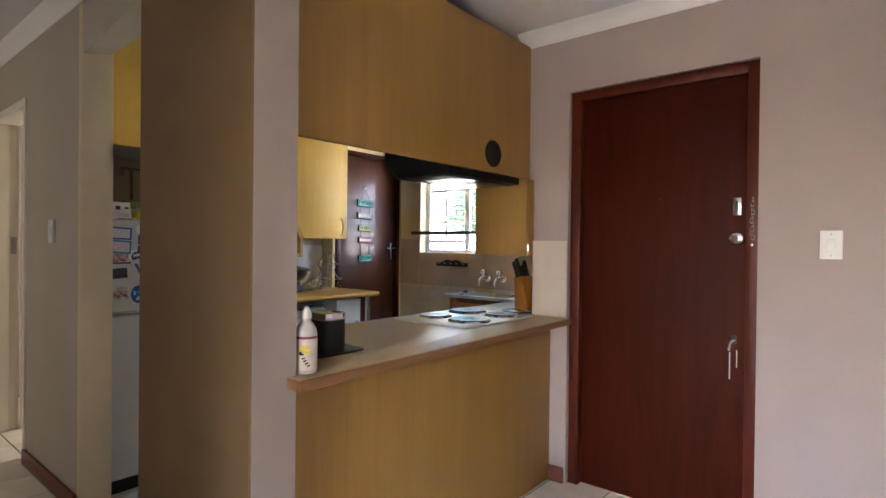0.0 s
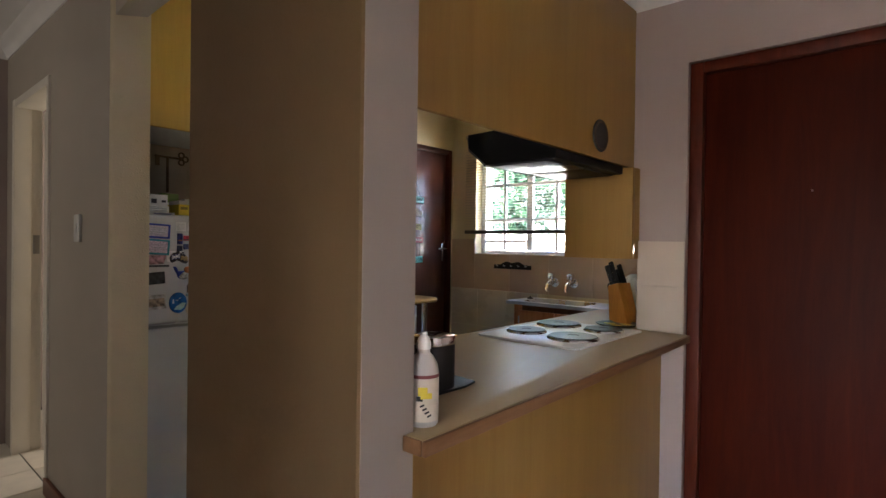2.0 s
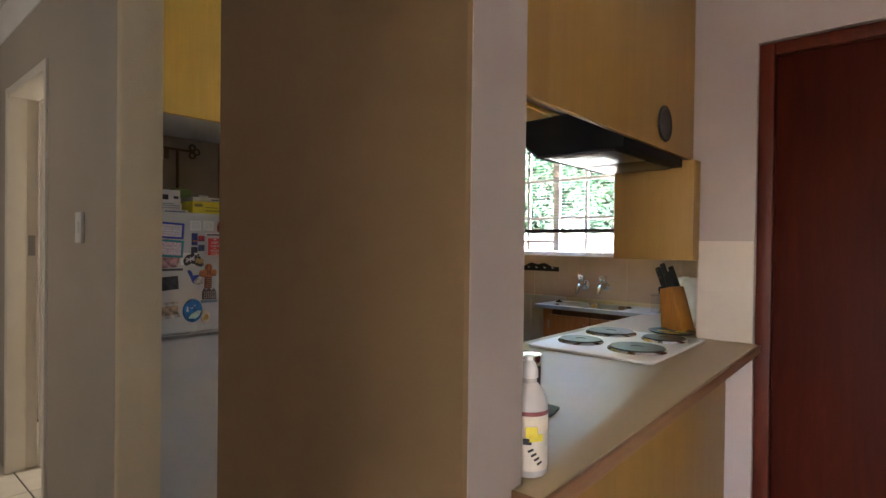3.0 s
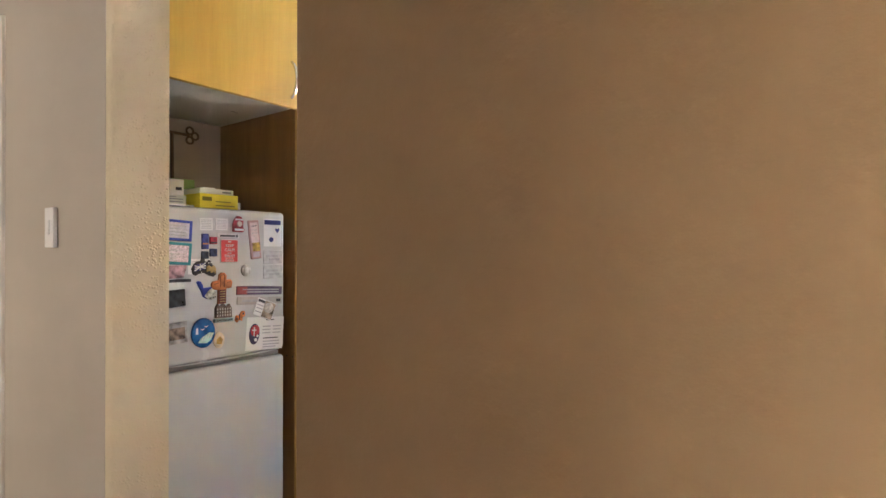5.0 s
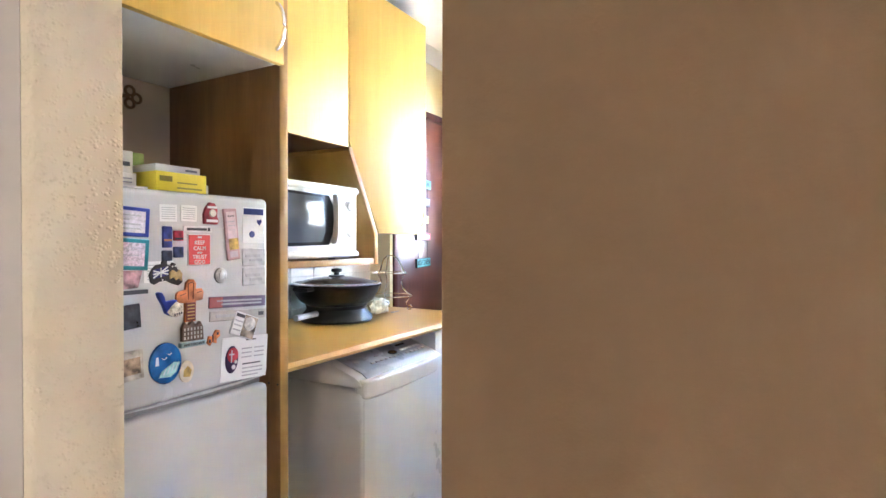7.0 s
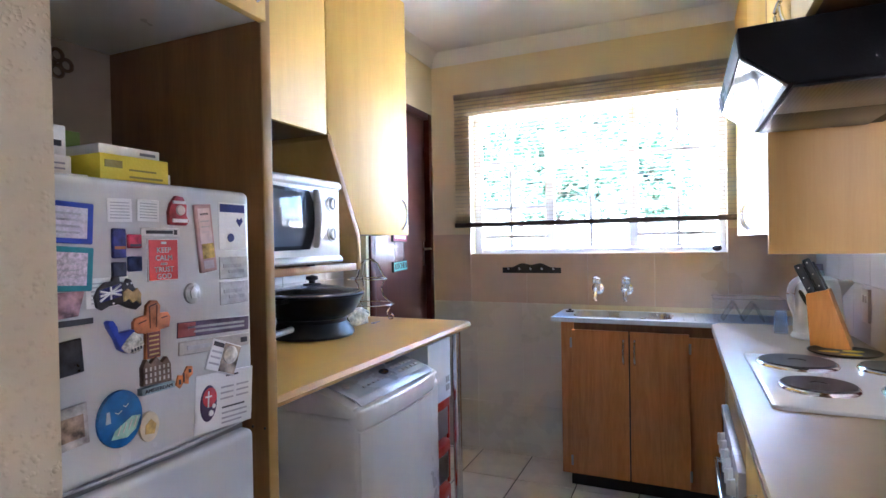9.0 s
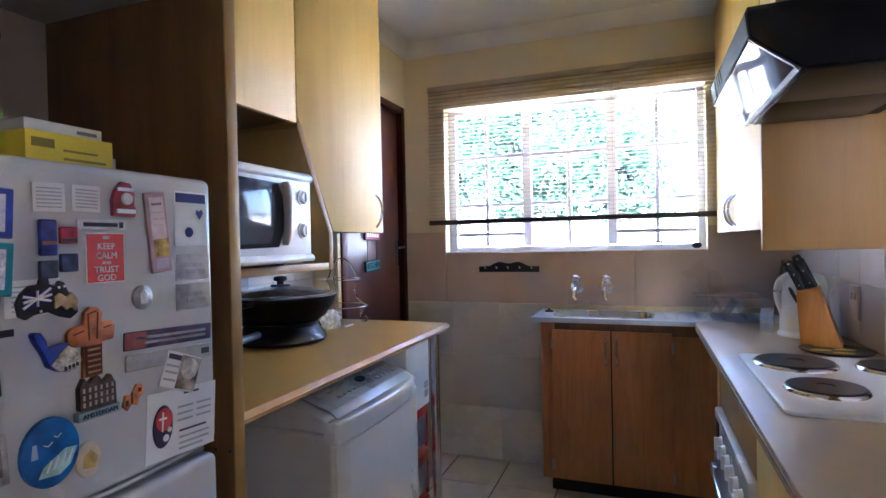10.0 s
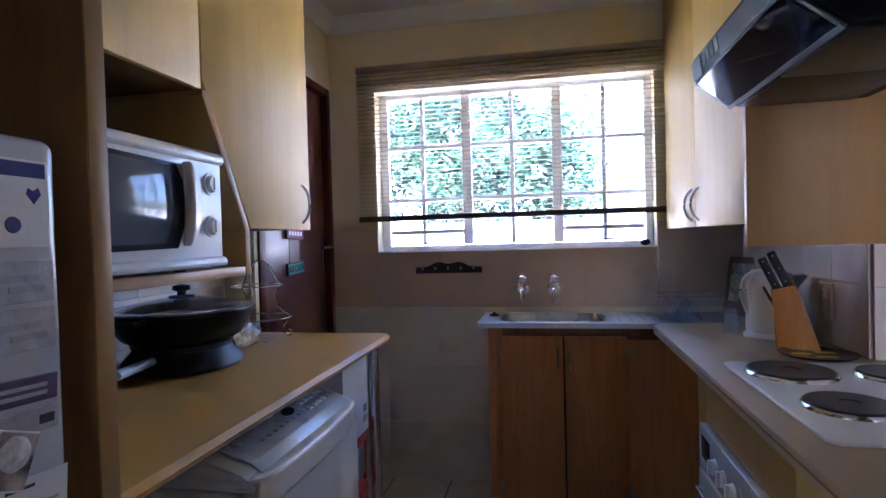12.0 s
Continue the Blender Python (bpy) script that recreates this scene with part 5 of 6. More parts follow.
# ---- front door furniture ----
part("night_latch", bx(0.657, 4.758, 1.39, 0.692, 4.7715, 1.47, 0.004), STEEL, door, "steel night latch")
part("latch_slot", bx(0.671, 4.7565, 1.405, 0.678, 4.7585, 1.455), BLACK_MATT, door)
RY = Matrix(((1, 0, 0, 0), (0, 0, -1, 0), (0, 1, 0, 0), (0, 0, 0, 1)))
part("lock_rose", lathe([(0, 0), (0.028, 0), (0.027, 0.006), (0.02, 0.011), (0.016, 0.011), (0.014, 0.016), (0, 0.018)], (0.672, 4.772, 1.291), 28, RY @ Matrix.Diagonal((1.1, 0.85, 1, 1))), CHROME, door, "oval chrome lock")
part("peephole", lathe([(0, 0), (0.005, 0), (0.004, 0.003), (0, 0.003)], (0.34, 4.772, 1.478), 14, RY), CHROME, door)
part("handle_plate", bx(0.657, 4.766, 0.825, 0.677, 4.7715, 0.862, 0.003), BLACK_MATT, door, "dark keyhole plate")
part("lever_handle", tube([(0.666, 4.765, 0.84), (0.666, 4.735, 0.842), (0.66, 4.728, 0.83), (0.655, 4.728, 0.80)], 0.0045, 10), DULL_STEEL, door, "steel lever handle")
part("hanging_key", bx(0.651, 4.755, 0.67, 0.6555, 4.758, 0.79, 0.001), DULL_STEEL, door, "long hanging key")
part("hanging_key", bx(0.679, 4.755, 0.725, 0.683, 4.758, 0.80, 0.001), DULL_STEEL, door)
for k in range(11):
    z = 1.275 + 0.018 * k
    x = 0.738 + 0.003 * math.sin(k * 2.1)
    part("chain_link", tube([(x + 0.005 * math.cos(t * math.pi / 5) * (1 if k % 2 else 0.3), 4.730 + 0.005 * math.cos(t * math.pi / 5) * (0.3 if k % 2 else 1), z + 0.011 * math.sin(t * math.pi / 5)) for t in range(11)], 0.0018, 5), STEEL, door)
part("chain_stud", lathe([(0, 0), (0.007, 0), (0.006, 0.008), (0, 0.010)], (0.738, 4.735, 1.262), 14, RY), CHROME, door, "chrome chain stud")

# ---- kitchen door furniture ----
part("handle_plate", bx(-2.3345, 5.605, 1.11, -2.327, 5.64, 1.26, 0.003), STEEL, kdoor, "steel handle plate")
part("lever_handle", tube([(-2.328, 5.622, 1.215), (-2.29, 5.622, 1.215), (-2.282, 5.612, 1.215), (-2.282, 5.51, 1.212)], 0.008, 10), STEEL, kdoor, "steel lever handle")

sg = thing("hanging_sign", (-2.33, 5.30, 1.4), "five small painted wooden boards hung on strings", "sign")
SX = -2.318
DARKWOOD = paint("board_edge_dark", (0.03, 0.025, 0.025), 0.6)
TEAL = paint("teal_board", (0.08, 0.36, 0.38), 0.5, vary=0.15)
boards = ((1.60, 0.088, 5.29, 0.058, TEAL, "IF YOU WANT", -3), (1.492, 0.083, 5.285, 0.054, paint("grey_board", (0.20, 0.19, 0.20), 0.5), "BREAKFAST", -2), (1.385, 0.068, 5.285, 0.052, paint("yellow_board", (0.62, 0.55, 0.22), 0.5), "IN BED", -2),
          (1.283, 0.080, 5.295, 0.052, paint("rose_board", (0.42, 0.10, 0.13), 0.5), None, -2), (1.125, 0.078, 5.295, 0.056, TEAL, "KITCHEN", 3))
for z, hw, y, h, mat, word, tilt in boards:
    bm = bx(-hw, -h / 2, -0.012, hw, h / 2, 0.0, 0.0015)
    bm.transform(on_x(SX, y, z, tilt))
    b = part("board", bm, DARKWOOD, sg, "small wooden board")
    bm = bx(-hw + 0.004, -h / 2 + 0.004, 0.0002, hw - 0.004, h / 2 - 0.004, 0.0015)
    bm.transform(on_x(SX, y, z, tilt))
    part("painted_face", bm, mat, b)
    if word:
        letters(word, h * 0.78, on_x(SX + 0.0022, y, z, tilt), BLACK_MATT if mat is not boards[1][4] else PLASTIC, b, width=hw * 1.7)
    else:
        for k in range(5):
            bm = bx(-hw * 0.8 + k * hw * 0.33, -0.009, 0.0016, -hw * 0.8 + k * hw * 0.33 + hw * 0.22, 0.009, 0.0022)
            bm.transform(on_x(SX, y, z, tilt))
            part("lettering", bm, PLASTIC, b)
for z0, z1 in ((1.63, 1.725), (1.52, 1.57), (1.412, 1.465), (1.31, 1.36), (1.155, 1.257)):
    for s in (-1, 1):
        top_y = 5.295 if z1 > 1.7 else 5.29 + s * 0.05
        part("string", rod((SX - 0.004, 5.29 + s * 0.05, z0 - 0.006), (SX - 0.004, top_y, z1 + 0.004), 0.0015, n=6), DARKWOOD, sg)
part("hook", lathe([(0, 0), (0.009, 0), (0.008, 0.008), (0, 0.010)], (-2.3345, 5.295, 1.728), 14, RX), CHROME, sg, "small chrome hook")

# ---- key-shaped ornament in the fridge niche ----
BRONZE = paint("bronze", (0.16, 0.10, 0.05), 0.45, 0.8, vary=0.3)
ko = thing("key_ornament", (-2.17, 3.40, 1.66), "bronze key-shaped wall ornament", "wall ornament")
KX = -2.1695
for dy, dz in ((0.020, 0.0), (0.0, 0.018), (0.0, -0.018)):
    part("bow_ring", tube(arc((KX, 3.428 + dy, 1.665 + dz), 0.013, 0, 360, 16, "yz"), 0.0042, 6), BRONZE, ko)
part("shaft", rod((KX, 3.425, 1.665), (KX, 3.30, 1.668), 0.0055, n=10), BRONZE, ko)
part("bit", bx(-2.1745, 3.302, 1.62, -2.166, 3.322, 1.668, 0.001), BRONZE, ko)
part("drop", rod((KX, 3.36, 1.665), (KX, 3.362, 1.49), 0.0065, n=10), BRONZE, ko)

# ---- boxes on the fridge ----
def carton(y0, y1, x0, x1, z0, h, color, label, bands=()):
    t = thing("medicine_box", ((x0 + x1) / 2, (y0 + y1) / 2, z0), label, "box", "boxes on the fridge")
    part("box", bx(x0, y0, z0, x1, y1, z0 + h, 0.0012), paint("box_card", color, 0.55, vary=0.04), t)
    for (a, b, c, d, col) in bands:
        part("print", bx(x1 + 0.0002, y0 + (y1 - y0) * a, z0 + h * c, x1 + 0.0008, y0 + (y1 - y0) * b, z0 + h * d), paint("box_print", col, 0.5), t)


FT = 1.3585
W = (0.72, 0.71, 0.68)
carton(3.255, 3.385, -1.90, -1.775, FT, 0.05, (0.78, 0.62, 0.03), "bright yellow cardboard box", ((0.06, 0.3, 0.55, 0.8, (0.25, 0.2, 0.02)), (0.4, 0.9, 0.25, 0.32, (0.3, 0.25, 0.03)), (0.4, 0.8, 0.5, 0.56, (0.3, 0.25, 0.03))))
carton(3.26, 3.375, -1.89, -1.785, FT + 0.0505, 0.017, W, "flat white box on the yellow box", ((0.65, 0.92, 0.3, 0.6, (0.2, 0.2, 0.25)),))
carton(3.335, 3.38, -1.95, -1.905, FT, 0.085, W, "small upright white box", ())
carton(3.235, 3.31, -1.985, -1.91, FT, 0.105, (0.22, 0.32, 0.08), "green cardboard medicine box standing", ((0.2, 0.8, 0.4, 0.6, (0.6, 0.6, 0.4)),))
carton(3.12, 3.245, -1.86, -1.79, FT, 0.012, W, "very flat white box", ((0.3, 0.9, 0.3, 0.6, (0.1, 0.12, 0.3)),))
carton(3.12, 3.225, -1.865, -1.80, FT + 0.0125, 0.028, W, "white box with fine print", ((0.1, 0.9, 0.2, 0.3, (0.3, 0.3, 0.35)), (0.1, 0.9, 0.5, 0.6, (0.3, 0.3, 0.35)), (0.1, 0.7, 0.75, 0.83, (0.3, 0.3, 0.35))))
carton(3.13, 3.22, -1.87, -1.805, FT + 0.041, 0.048, W, "taller white box with dark print", ((0.25, 0.5, 0.2, 0.6, (0.05, 0.05, 0.06)), (0.72, 0.92, 0.3, 0.5, (0.05, 0.05, 0.06))))
carton(3.385, 3.41, -1.87, -1.80, FT, 0.03, (0.6, 0.56, 0.48), "small beige packet on the fridge", ())
carton(3.41, 3.47, -1.85, -1.79, FT, 0.006, W, "flat white card pack", ())

# ---- magnets ----
FX = -1.6998
INK = paint("dark_ink", (0.05, 0.05, 0.06), 0.5)
CARD = paint("white_card", (0.74, 0.74, 0.73), 0.45, vary=0.03)


def magnet(y0, y1, z0, z1, mat, label, turn=0, thick=0.004, lines=(), category="magnet"):
    """A flat plate on the fridge door; lines are (left, right, low, high, material) in parts of its size."""
    w, h = y1 - y0, z1 - z0
    m = on_x(FX, (y0 + y1) / 2, (z0 + z1) / 2, turn)
    t = thing("fridge_magnet", (FX, (y0 + y1) / 2, (z0 + z1) / 2), label, category, "magnets on the fridge")
    bm = bx(-w / 2, -h / 2, 0, w / 2, h / 2, thick, min(0.0015, thick / 3), 1)
    bm.transform(m)
    part("plate", bm, mat, t)
    for a, b, c, d, mt in lines:
        bm = bx(-w / 2 + w * a, -h / 2 + h * c, thick + 0.0002, -w / 2 + w * b, -h / 2 + h * d, thick + 0.0009)
        bm.transform(m)
        part("print", bm, mt, t)
    return t, m


def colour(name, c, rough=0.4, vary=0.15, scale=60):
    return paint(name, c, rough, vary=vary, scale=scale)


GREY_INK = colour("grey_ink", (0.39, 0.39, 0.41))
text_rows = [(0.12, 0.88, 0.15 + 0.13 * k, 0.19 + 0.13 * k, GREY_INK) for k in range(6)]
magnet(3.213, 3.254, 1.290, 1.327, CARD, "small white card with printed verse", 1, 0.001, text_rows, "card")
magnet(3.263, 3.303, 1.292, 1.328, CARD, "small white card with printed lines", -1, 0.001, text_rows, "card")
magnet(3.268, 3.342, 1.268, 1.282, colour("silver_plate", (0.62, 0.62, 0.62), 0.3), "narrow silver maker's plate", 0, 0.002, ((0.12, 0.8, 0.3, 0.7, INK), (0.84, 0.92, 0.2, 0.8, INK)), "nameplate")
magnet(3.218, 3.240, 1.234, 1.280, colour("blue_photo", (0.03, 0.04, 0.20), vary=0.6), "dark blue picture magnet", 0, 0.006, ((0.1, 0.9, 0.3, 0.4, colour("orange_ink", (0.4, 0.15, 0.05))),))
magnet(3.2435, 3.267, 1.249, 1.271, colour("red_photo", (0.40, 0.03, 0.05), vary=0.6), "small red picture magnet", 0, 0.006, ((0.1, 0.9, 0.1, 0.3, INK),))
magnet(3.217, 3.240, 1.205, 1.228, colour("night_photo", (0.03, 0.04, 0.08), vary=0.7), "small dark picture magnet", 0, 0.006)
magnet(3.2435, 3.267, 1.212, 1.236, colour("navy_photo", (0.04, 0.06, 0.16), vary=0.7), "small navy picture magnet", 0, 0.006)
REDK = colour("coral_red", (0.62, 0.07, 0.06), vary=0.04)
t, m = magnet(3.278, 3.337, 1.193, 1.264, CARD, "red square magnet with white lettering", 0, 0.003)
bm = bx(-0.0275, -0.0335, 0.0031, 0.0275, 0.0335, 0.0038)
bm.transform(m)
part("red_face", bm, REDK, t)
for k, (word, size) in enumerate((("KEEP", 0.0125), ("CALM", 0.0125), ("AND", 0.006), ("TRUST", 0.0125), ("GOD", 0.0125))):
    letters(word, size, m @ Matrix.Translation((0, (0.016, 0.003, -0.007, -0.0165, -0.028)[k], 0.0042)), CARD, t)
bm = bx(-0.005, 0.0265, 0.004, 0.005, 0.0305, 0.0046)
bm.transform(m)
part("crown", bm, CARD, t)
magnet(3.376, 3.414, 1.203, 1.327, colour("pink_frame", (0.45, 0.28, 0.28)), "tall pink bookmark magnet with flowers", 6, 0.006, ((0.15, 0.85, 0.42, 0.94, colour("pale_pink", (0.66, 0.52, 0.52))), (0.2, 0.9, 0.2, 0.42, colour("sunflower", (0.45, 0.30, 0.05), vary=0.8)), (0.2, 0.8, 0.05, 0.17, colour("lilac", (0.5, 0.42, 0.48))),
       (0.25, 0.75, 0.84, 0.87, INK), (0.25, 0.75, 0.74, 0.76, GREY_INK), (0.25, 0.75, 0.66, 0.68, GREY_INK), (0.25, 0.75, 0.58, 0.60, GREY_INK)))
NAVY = colour("navy_ink", (0.03, 0.04, 0.22))
t, m = magnet(3.430, 3.498, 1.243, 1.333, CARD, "white memo card with a dark blue top", 0, 0.001, ((0.04, 0.96, 0.80, 0.97, NAVY),), "card")
part("print", disc_at(m @ Matrix.Translation((-0.005, -0.022, 0.0015)), 0.0085, 0.0012), NAVY, t)
bm = prism([(0.018, 0.0), (0.010, 0.010), (0.012, 0.016), (0.0175, 0.013), (0.023, 0.017), (0.026, 0.010)], "z", 0.001, 0.002)
bm.transform(m)
part("heart", bm, NAVY, t)
SILVER = colour("silver_foil", (0.48, 0.48, 0.49), 0.35)
for a, b in ((1.187, 1.230), (1.138, 1.182)):
    magnet(3.429, 3.501, a, b, SILVER, "silver word magnet with grey lettering", 0, 0.002, ((0.12, 0.75, 0.5, 0.66, GREY_INK), (0.3, 0.85, 0.25, 0.4, GREY_INK)))
magnet(3.332, 3.500, 1.087, 1.114, colour("sunset_banner", (0.10, 0.07, 0.13), vary=0.5, scale=20), "long dark banner magnet with a verse", -3, 0.003, ((0.0, 0.22, 0.04, 0.96, colour("dull_red", (0.34, 0.09, 0.08))), (0.12, 0.92, 0.55, 0.7, GREY_INK), (0.2, 0.92, 0.25, 0.4, GREY_INK)))
magnet(3.334, 3.500, 1.056, 1.080, colour("pewter", (0.42, 0.39, 0.36), 0.4), "long grey ruler magnet", -3, 0.003, ((0.1, 0.55, 0.35, 0.65, GREY_INK), (0.86, 0.96, 0.3, 0.7, INK)))
t, m = magnet(3.396, 3.470, 1.010, 1.068, CARD, "tilted photo magnet of a pale flower", -22, 0.004, ((0.42, 0.97, 0.04, 0.96, colour("flower_photo", (0.30, 0.24, 0.18), vary=0.9, scale=40)), (0.05, 0.4, 0.78, 0.92, INK), (0.06, 0.38, 0.2, 0.26, GREY_INK), (0.06, 0.38, 0.4, 0.46, GREY_INK), (0.06, 0.38, 0.58, 0.64, GREY_INK)))
part("flower", lathe([(0, 0), (0.016, 0.001), (0.017, 0.006), (0.008, 0.011), (0, 0.012)], (FX + 0.004, 3.444, 1.042), 18, RX), colour("shell", (0.62, 0.58, 0.52), vary=0.5), t, "raised pale flower")
magnet(3.366, 3.506, 0.906, 1.012, CARD, "white information card with an emblem", -4, 0.0012, tuple((0.42 + 0.28 * (k % 2), 0.64 + 0.28 * (k % 2), 0.70 - 0.1 * (k // 2), 0.73 - 0.1 * (k // 2), GREY_INK) for k in range(6)) + ((0.5, 0.72, 0.90, 0.93, INK), (0.45, 0.85, 0.34, 0.37, INK), (0.45, 0.9, 0.24, 0.27, GREY_INK), (0.45, 0.9, 0.15, 0.18, GREY_INK), (0.45, 0.8, 0.07, 0.10, GREY_INK)), "card")
eg = thing("emblem_magnet", (FX, 3.395, 0.96), "oval red and navy emblem magnet with a white cross", "magnet", "magnets on the fridge")
EG = on_x(FX + 0.0014, 3.396, 0.961, -4)
part("oval", disc_at(EG @ Matrix.Translation((0, 0, 0.001)), 0.019, 0.002, 1.75, 28), colour("emblem_navy", (0.05, 0.03, 0.09)), eg)
bm = disc_at(EG @ Matrix.Translation((0.001, 0.011, 0.0022)), 0.0165, 0.001, 1.1, 24)
part("red_field", bm, colour("emblem_red", (0.5, 0.04, 0.05)), eg)
part("cross", join(slab_at(EG @ Matrix.Translation((-0.003, 0.008, 0.0032)), 0.003, 0.03, 0.001), slab_at(EG @ Matrix.Translation((-0.003, 0.013, 0.0033)), 0.015, 0.003, 0.001)), CARD, eg)
for dx, dy, r in ((0.004, -0.018, 0.006), (0.010, -0.006, 0.0045)):
    part("star", disc_at(EG @ Matrix.Translation((dx, dy, 0.0035)), r, 0.001, 1, 7), CARD, eg)

BLUE = colour("royal_blue", (0.03, 0.06, 0.42))
TEALM = colour("teal_frame", (0.03, 0.24, 0.30))
pale = colour("pale_verse", (0.62, 0.58, 0.66), vary=0.2, scale=200)
magnet(3.09, 3.189, 1.258, 1.318, BLUE, "blue framed verse magnet", -3, 0.006, ((0.1, 0.9, 0.13, 0.87, pale),) + tuple((0.2, 0.8, 0.24 + 0.15 * k, 0.29 + 0.15 * k, GREY_INK) for k in range(4)))
magnet(3.09, 3.187, 1.190, 1.254, TEALM, "teal framed verse magnet with pink flowers", -4, 0.006, ((0.1, 0.9, 0.13, 0.87, colour("flowery_verse", (0.60, 0.50, 0.58), vary=0.45, scale=150)),) + tuple((0.25, 0.78, 0.3 + 0.15 * k, 0.34 + 0.15 * k, GREY_INK) for k in range(3)))
t = thing("fridge_magnet", (FX, 3.13, 1.165), "pink and brown triangular picture magnet", "magnet", "magnets on the fridge")
part("plate", prism([(3.09, 1.188), (3.175, 1.188), (3.165, 1.152), (3.09, 1.148)], "x", FX, FX + 0.004, 0.001), colour("pink_photo", (0.36, 0.20, 0.22), vary=0.8, scale=50), t)
part("strip", bx(FX + 0.0001, 3.09, 1.139, FX + 0.004, 3.186, 1.1475), INK, t)
magnet(3.10, 3.170, 1.068, 1.118, colour("black_photo", (0.02, 0.02, 0.025), 0.3, vary=0.8), "black picture magnet with rounded corners", 4, 0.005)
magnet(3.10, 3.176, 0.963, 1.024, colour("grey_photo", (0.42, 0.39, 0.36), vary=0.5, scale=50), "grey picture magnet of people at a building", 3, 0.004, ((0.1, 0.9, 0.2, 0.75, colour("brown_photo", (0.28, 0.2, 0.14), vary=0.8, scale=60)),))


def relief(name_label, pts, mat, thick=0.007, extra=()):
    """A cut-out magnet from an outline of (across, up) pairs."""
    ys, zs = [p[0] for p in pts], [p[1] for p in pts]
    t = thing("fridge_magnet", (FX, sum(ys) / len(ys), sum(zs) / len(zs)), name_label, "magnet", "magnets on the fridge")
    part("plate", prism(pts, "x", FX, FX + thick, 0.0012), mat, t)
    return t


magnet(3.178, 3.245, 1.160, 1.205, CARD, "white card under the map magnet", 0, 0.001, text_rows, "card")
au = relief("map-shaped souvenir magnet with a flag", [(3.188, 1.177), (3.194, 1.189), (3.204, 1.198), (3.215, 1.199), (3.217, 1.206), (3.227, 1.206), (3.228, 1.198), (3.236, 1.195), (3.240, 1.202), (3.247, 1.199), (3.251, 1.188), (3.262, 1.176), (3.264, 1.158), (3.254, 1.151), (3.241, 1.155), (3.226, 1.163), (3.209, 1.161), (3.199, 1.156), (3.191, 1.161)], colour("map_dark", (0.04, 0.035, 0.04)), 0.006)
fl = part("flag", prism([(3.194, 1.187), (3.229, 1.195), (3.229, 1.175), (3.195, 1.168)], "x", FX + 0.0062, FX + 0.0072), colour("flag_blue", (0.03, 0.03, 0.16)), au)
for w, mt, d in ((0.0022, CARD, 0.0076), (0.0011, colour("flag_red", (0.55, 0.05, 0.06)), 0.0080)):
    for a, b in (((3.195, 1.1775), (3.229, 1.185)), ((3.212, 1.1715), (3.212, 1.191)), ((3.195, 1.170), (3.228, 1.193)), ((3.195, 1.185), (3.228, 1.177))):
        part("flag_cross", rod((FX + d - 0.0005, *a), (FX + d - 0.0005, *b), w * 0.75, n=6), mt, fl)
part("animal", prism([(3.231, 1.181), (3.238, 1.186), (3.247, 1.180), (3.254, 1.186), (3.261, 1.176), (3.259, 1.160), (3.252, 1.166), (3.246, 1.163), (3.240, 1.170), (3.232, 1.166)], "x", FX + 0.0062, FX + 0.010, 0.001), colour("ochre", (0.46, 0.31, 0.12), vary=0.4), au)
for y, z in ((3.216, 1.165), (3.239, 1.193), (3.246, 1.194)):
    part("star", disc_at(on_x(FX + 0.0066, y, z), 0.0018, 0.001, 1, 7), CARD, au)
sn = relief("red and white festive figure magnet", [(3.318, 1.288), (3.317, 1.310), (3.322, 1.325), (3.332, 1.338), (3.346, 1.336), (3.353, 1.322), (3.352, 1.305), (3.357, 1.295), (3.352, 1.287)], colour("festive_red", (0.30, 0.03, 0.04), vary=0.5), 0.008)
part("beard", lathe([(0, 0), (0.009, 0.001), (0.008, 0.004), (0, 0.005)], (FX + 0.008, 3.338, 1.313), 14, RX), colour("cream_white", (0.66, 0.56, 0.48)), sn)
part("trim", bx(FX + 0.0082, 3.324, 1.324, FX + 0.0105, 3.349, 1.329), CARD, sn)
part("trim", bx(FX + 0.0082, 3.322, 1.292, FX + 0.0105, 3.352, 1.298), CARD, sn)
CROSSM = colour("sunset_cross", (0.45, 0.14, 0.04), vary=0.6, scale=35)
cr = relief("orange wooden cross magnet", [(3.268, 1.068), (3.269, 1.110), (3.252, 1.113), (3.248, 1.120), (3.248, 1.131), (3.253, 1.137), (3.270, 1.140), (3.272, 1.156), (3.280, 1.163), (3.291, 1.162), (3.297, 1.153), (3.296, 1.141), (3.311, 1.141), (3.316, 1.132), (3.313, 1.115), (3.296, 1.113), (3.295, 1.068)], CROSSM, 0.007)
for a, b in (((3.276, 1.154), (3.277, 1.118)), ((3.290, 1.155), (3.288, 1.118)), ((3.256, 1.128), (3.270, 1.132)), ((3.298, 1.132), (3.309, 1.134)), ((3.277, 1.154), (3.289, 1.157))):
    part("print", rod((FX + 0.0068, *a), (FX + 0.0068, *b), 0.0012, n=6), colour("dark_bark_ink", (0.12, 0.035, 0.012)), cr, "dark painted tree")
part("dark_panel", bx(FX + 0.0072, 3.2705, 1.070, FX + 0.0085, 3.2935, 1.111), colour("dark_red_panel", (0.14, 0.03, 0.025)), cr)
for k in range(5):
    part("print", bx(FX + 0.0086, 3.273, 1.074 + 0.0075 * k, FX + 0.009, 3.291, 1.0765 + 0.0075 * k), colour("gold_ink", (0.45, 0.3, 0.1)), cr)
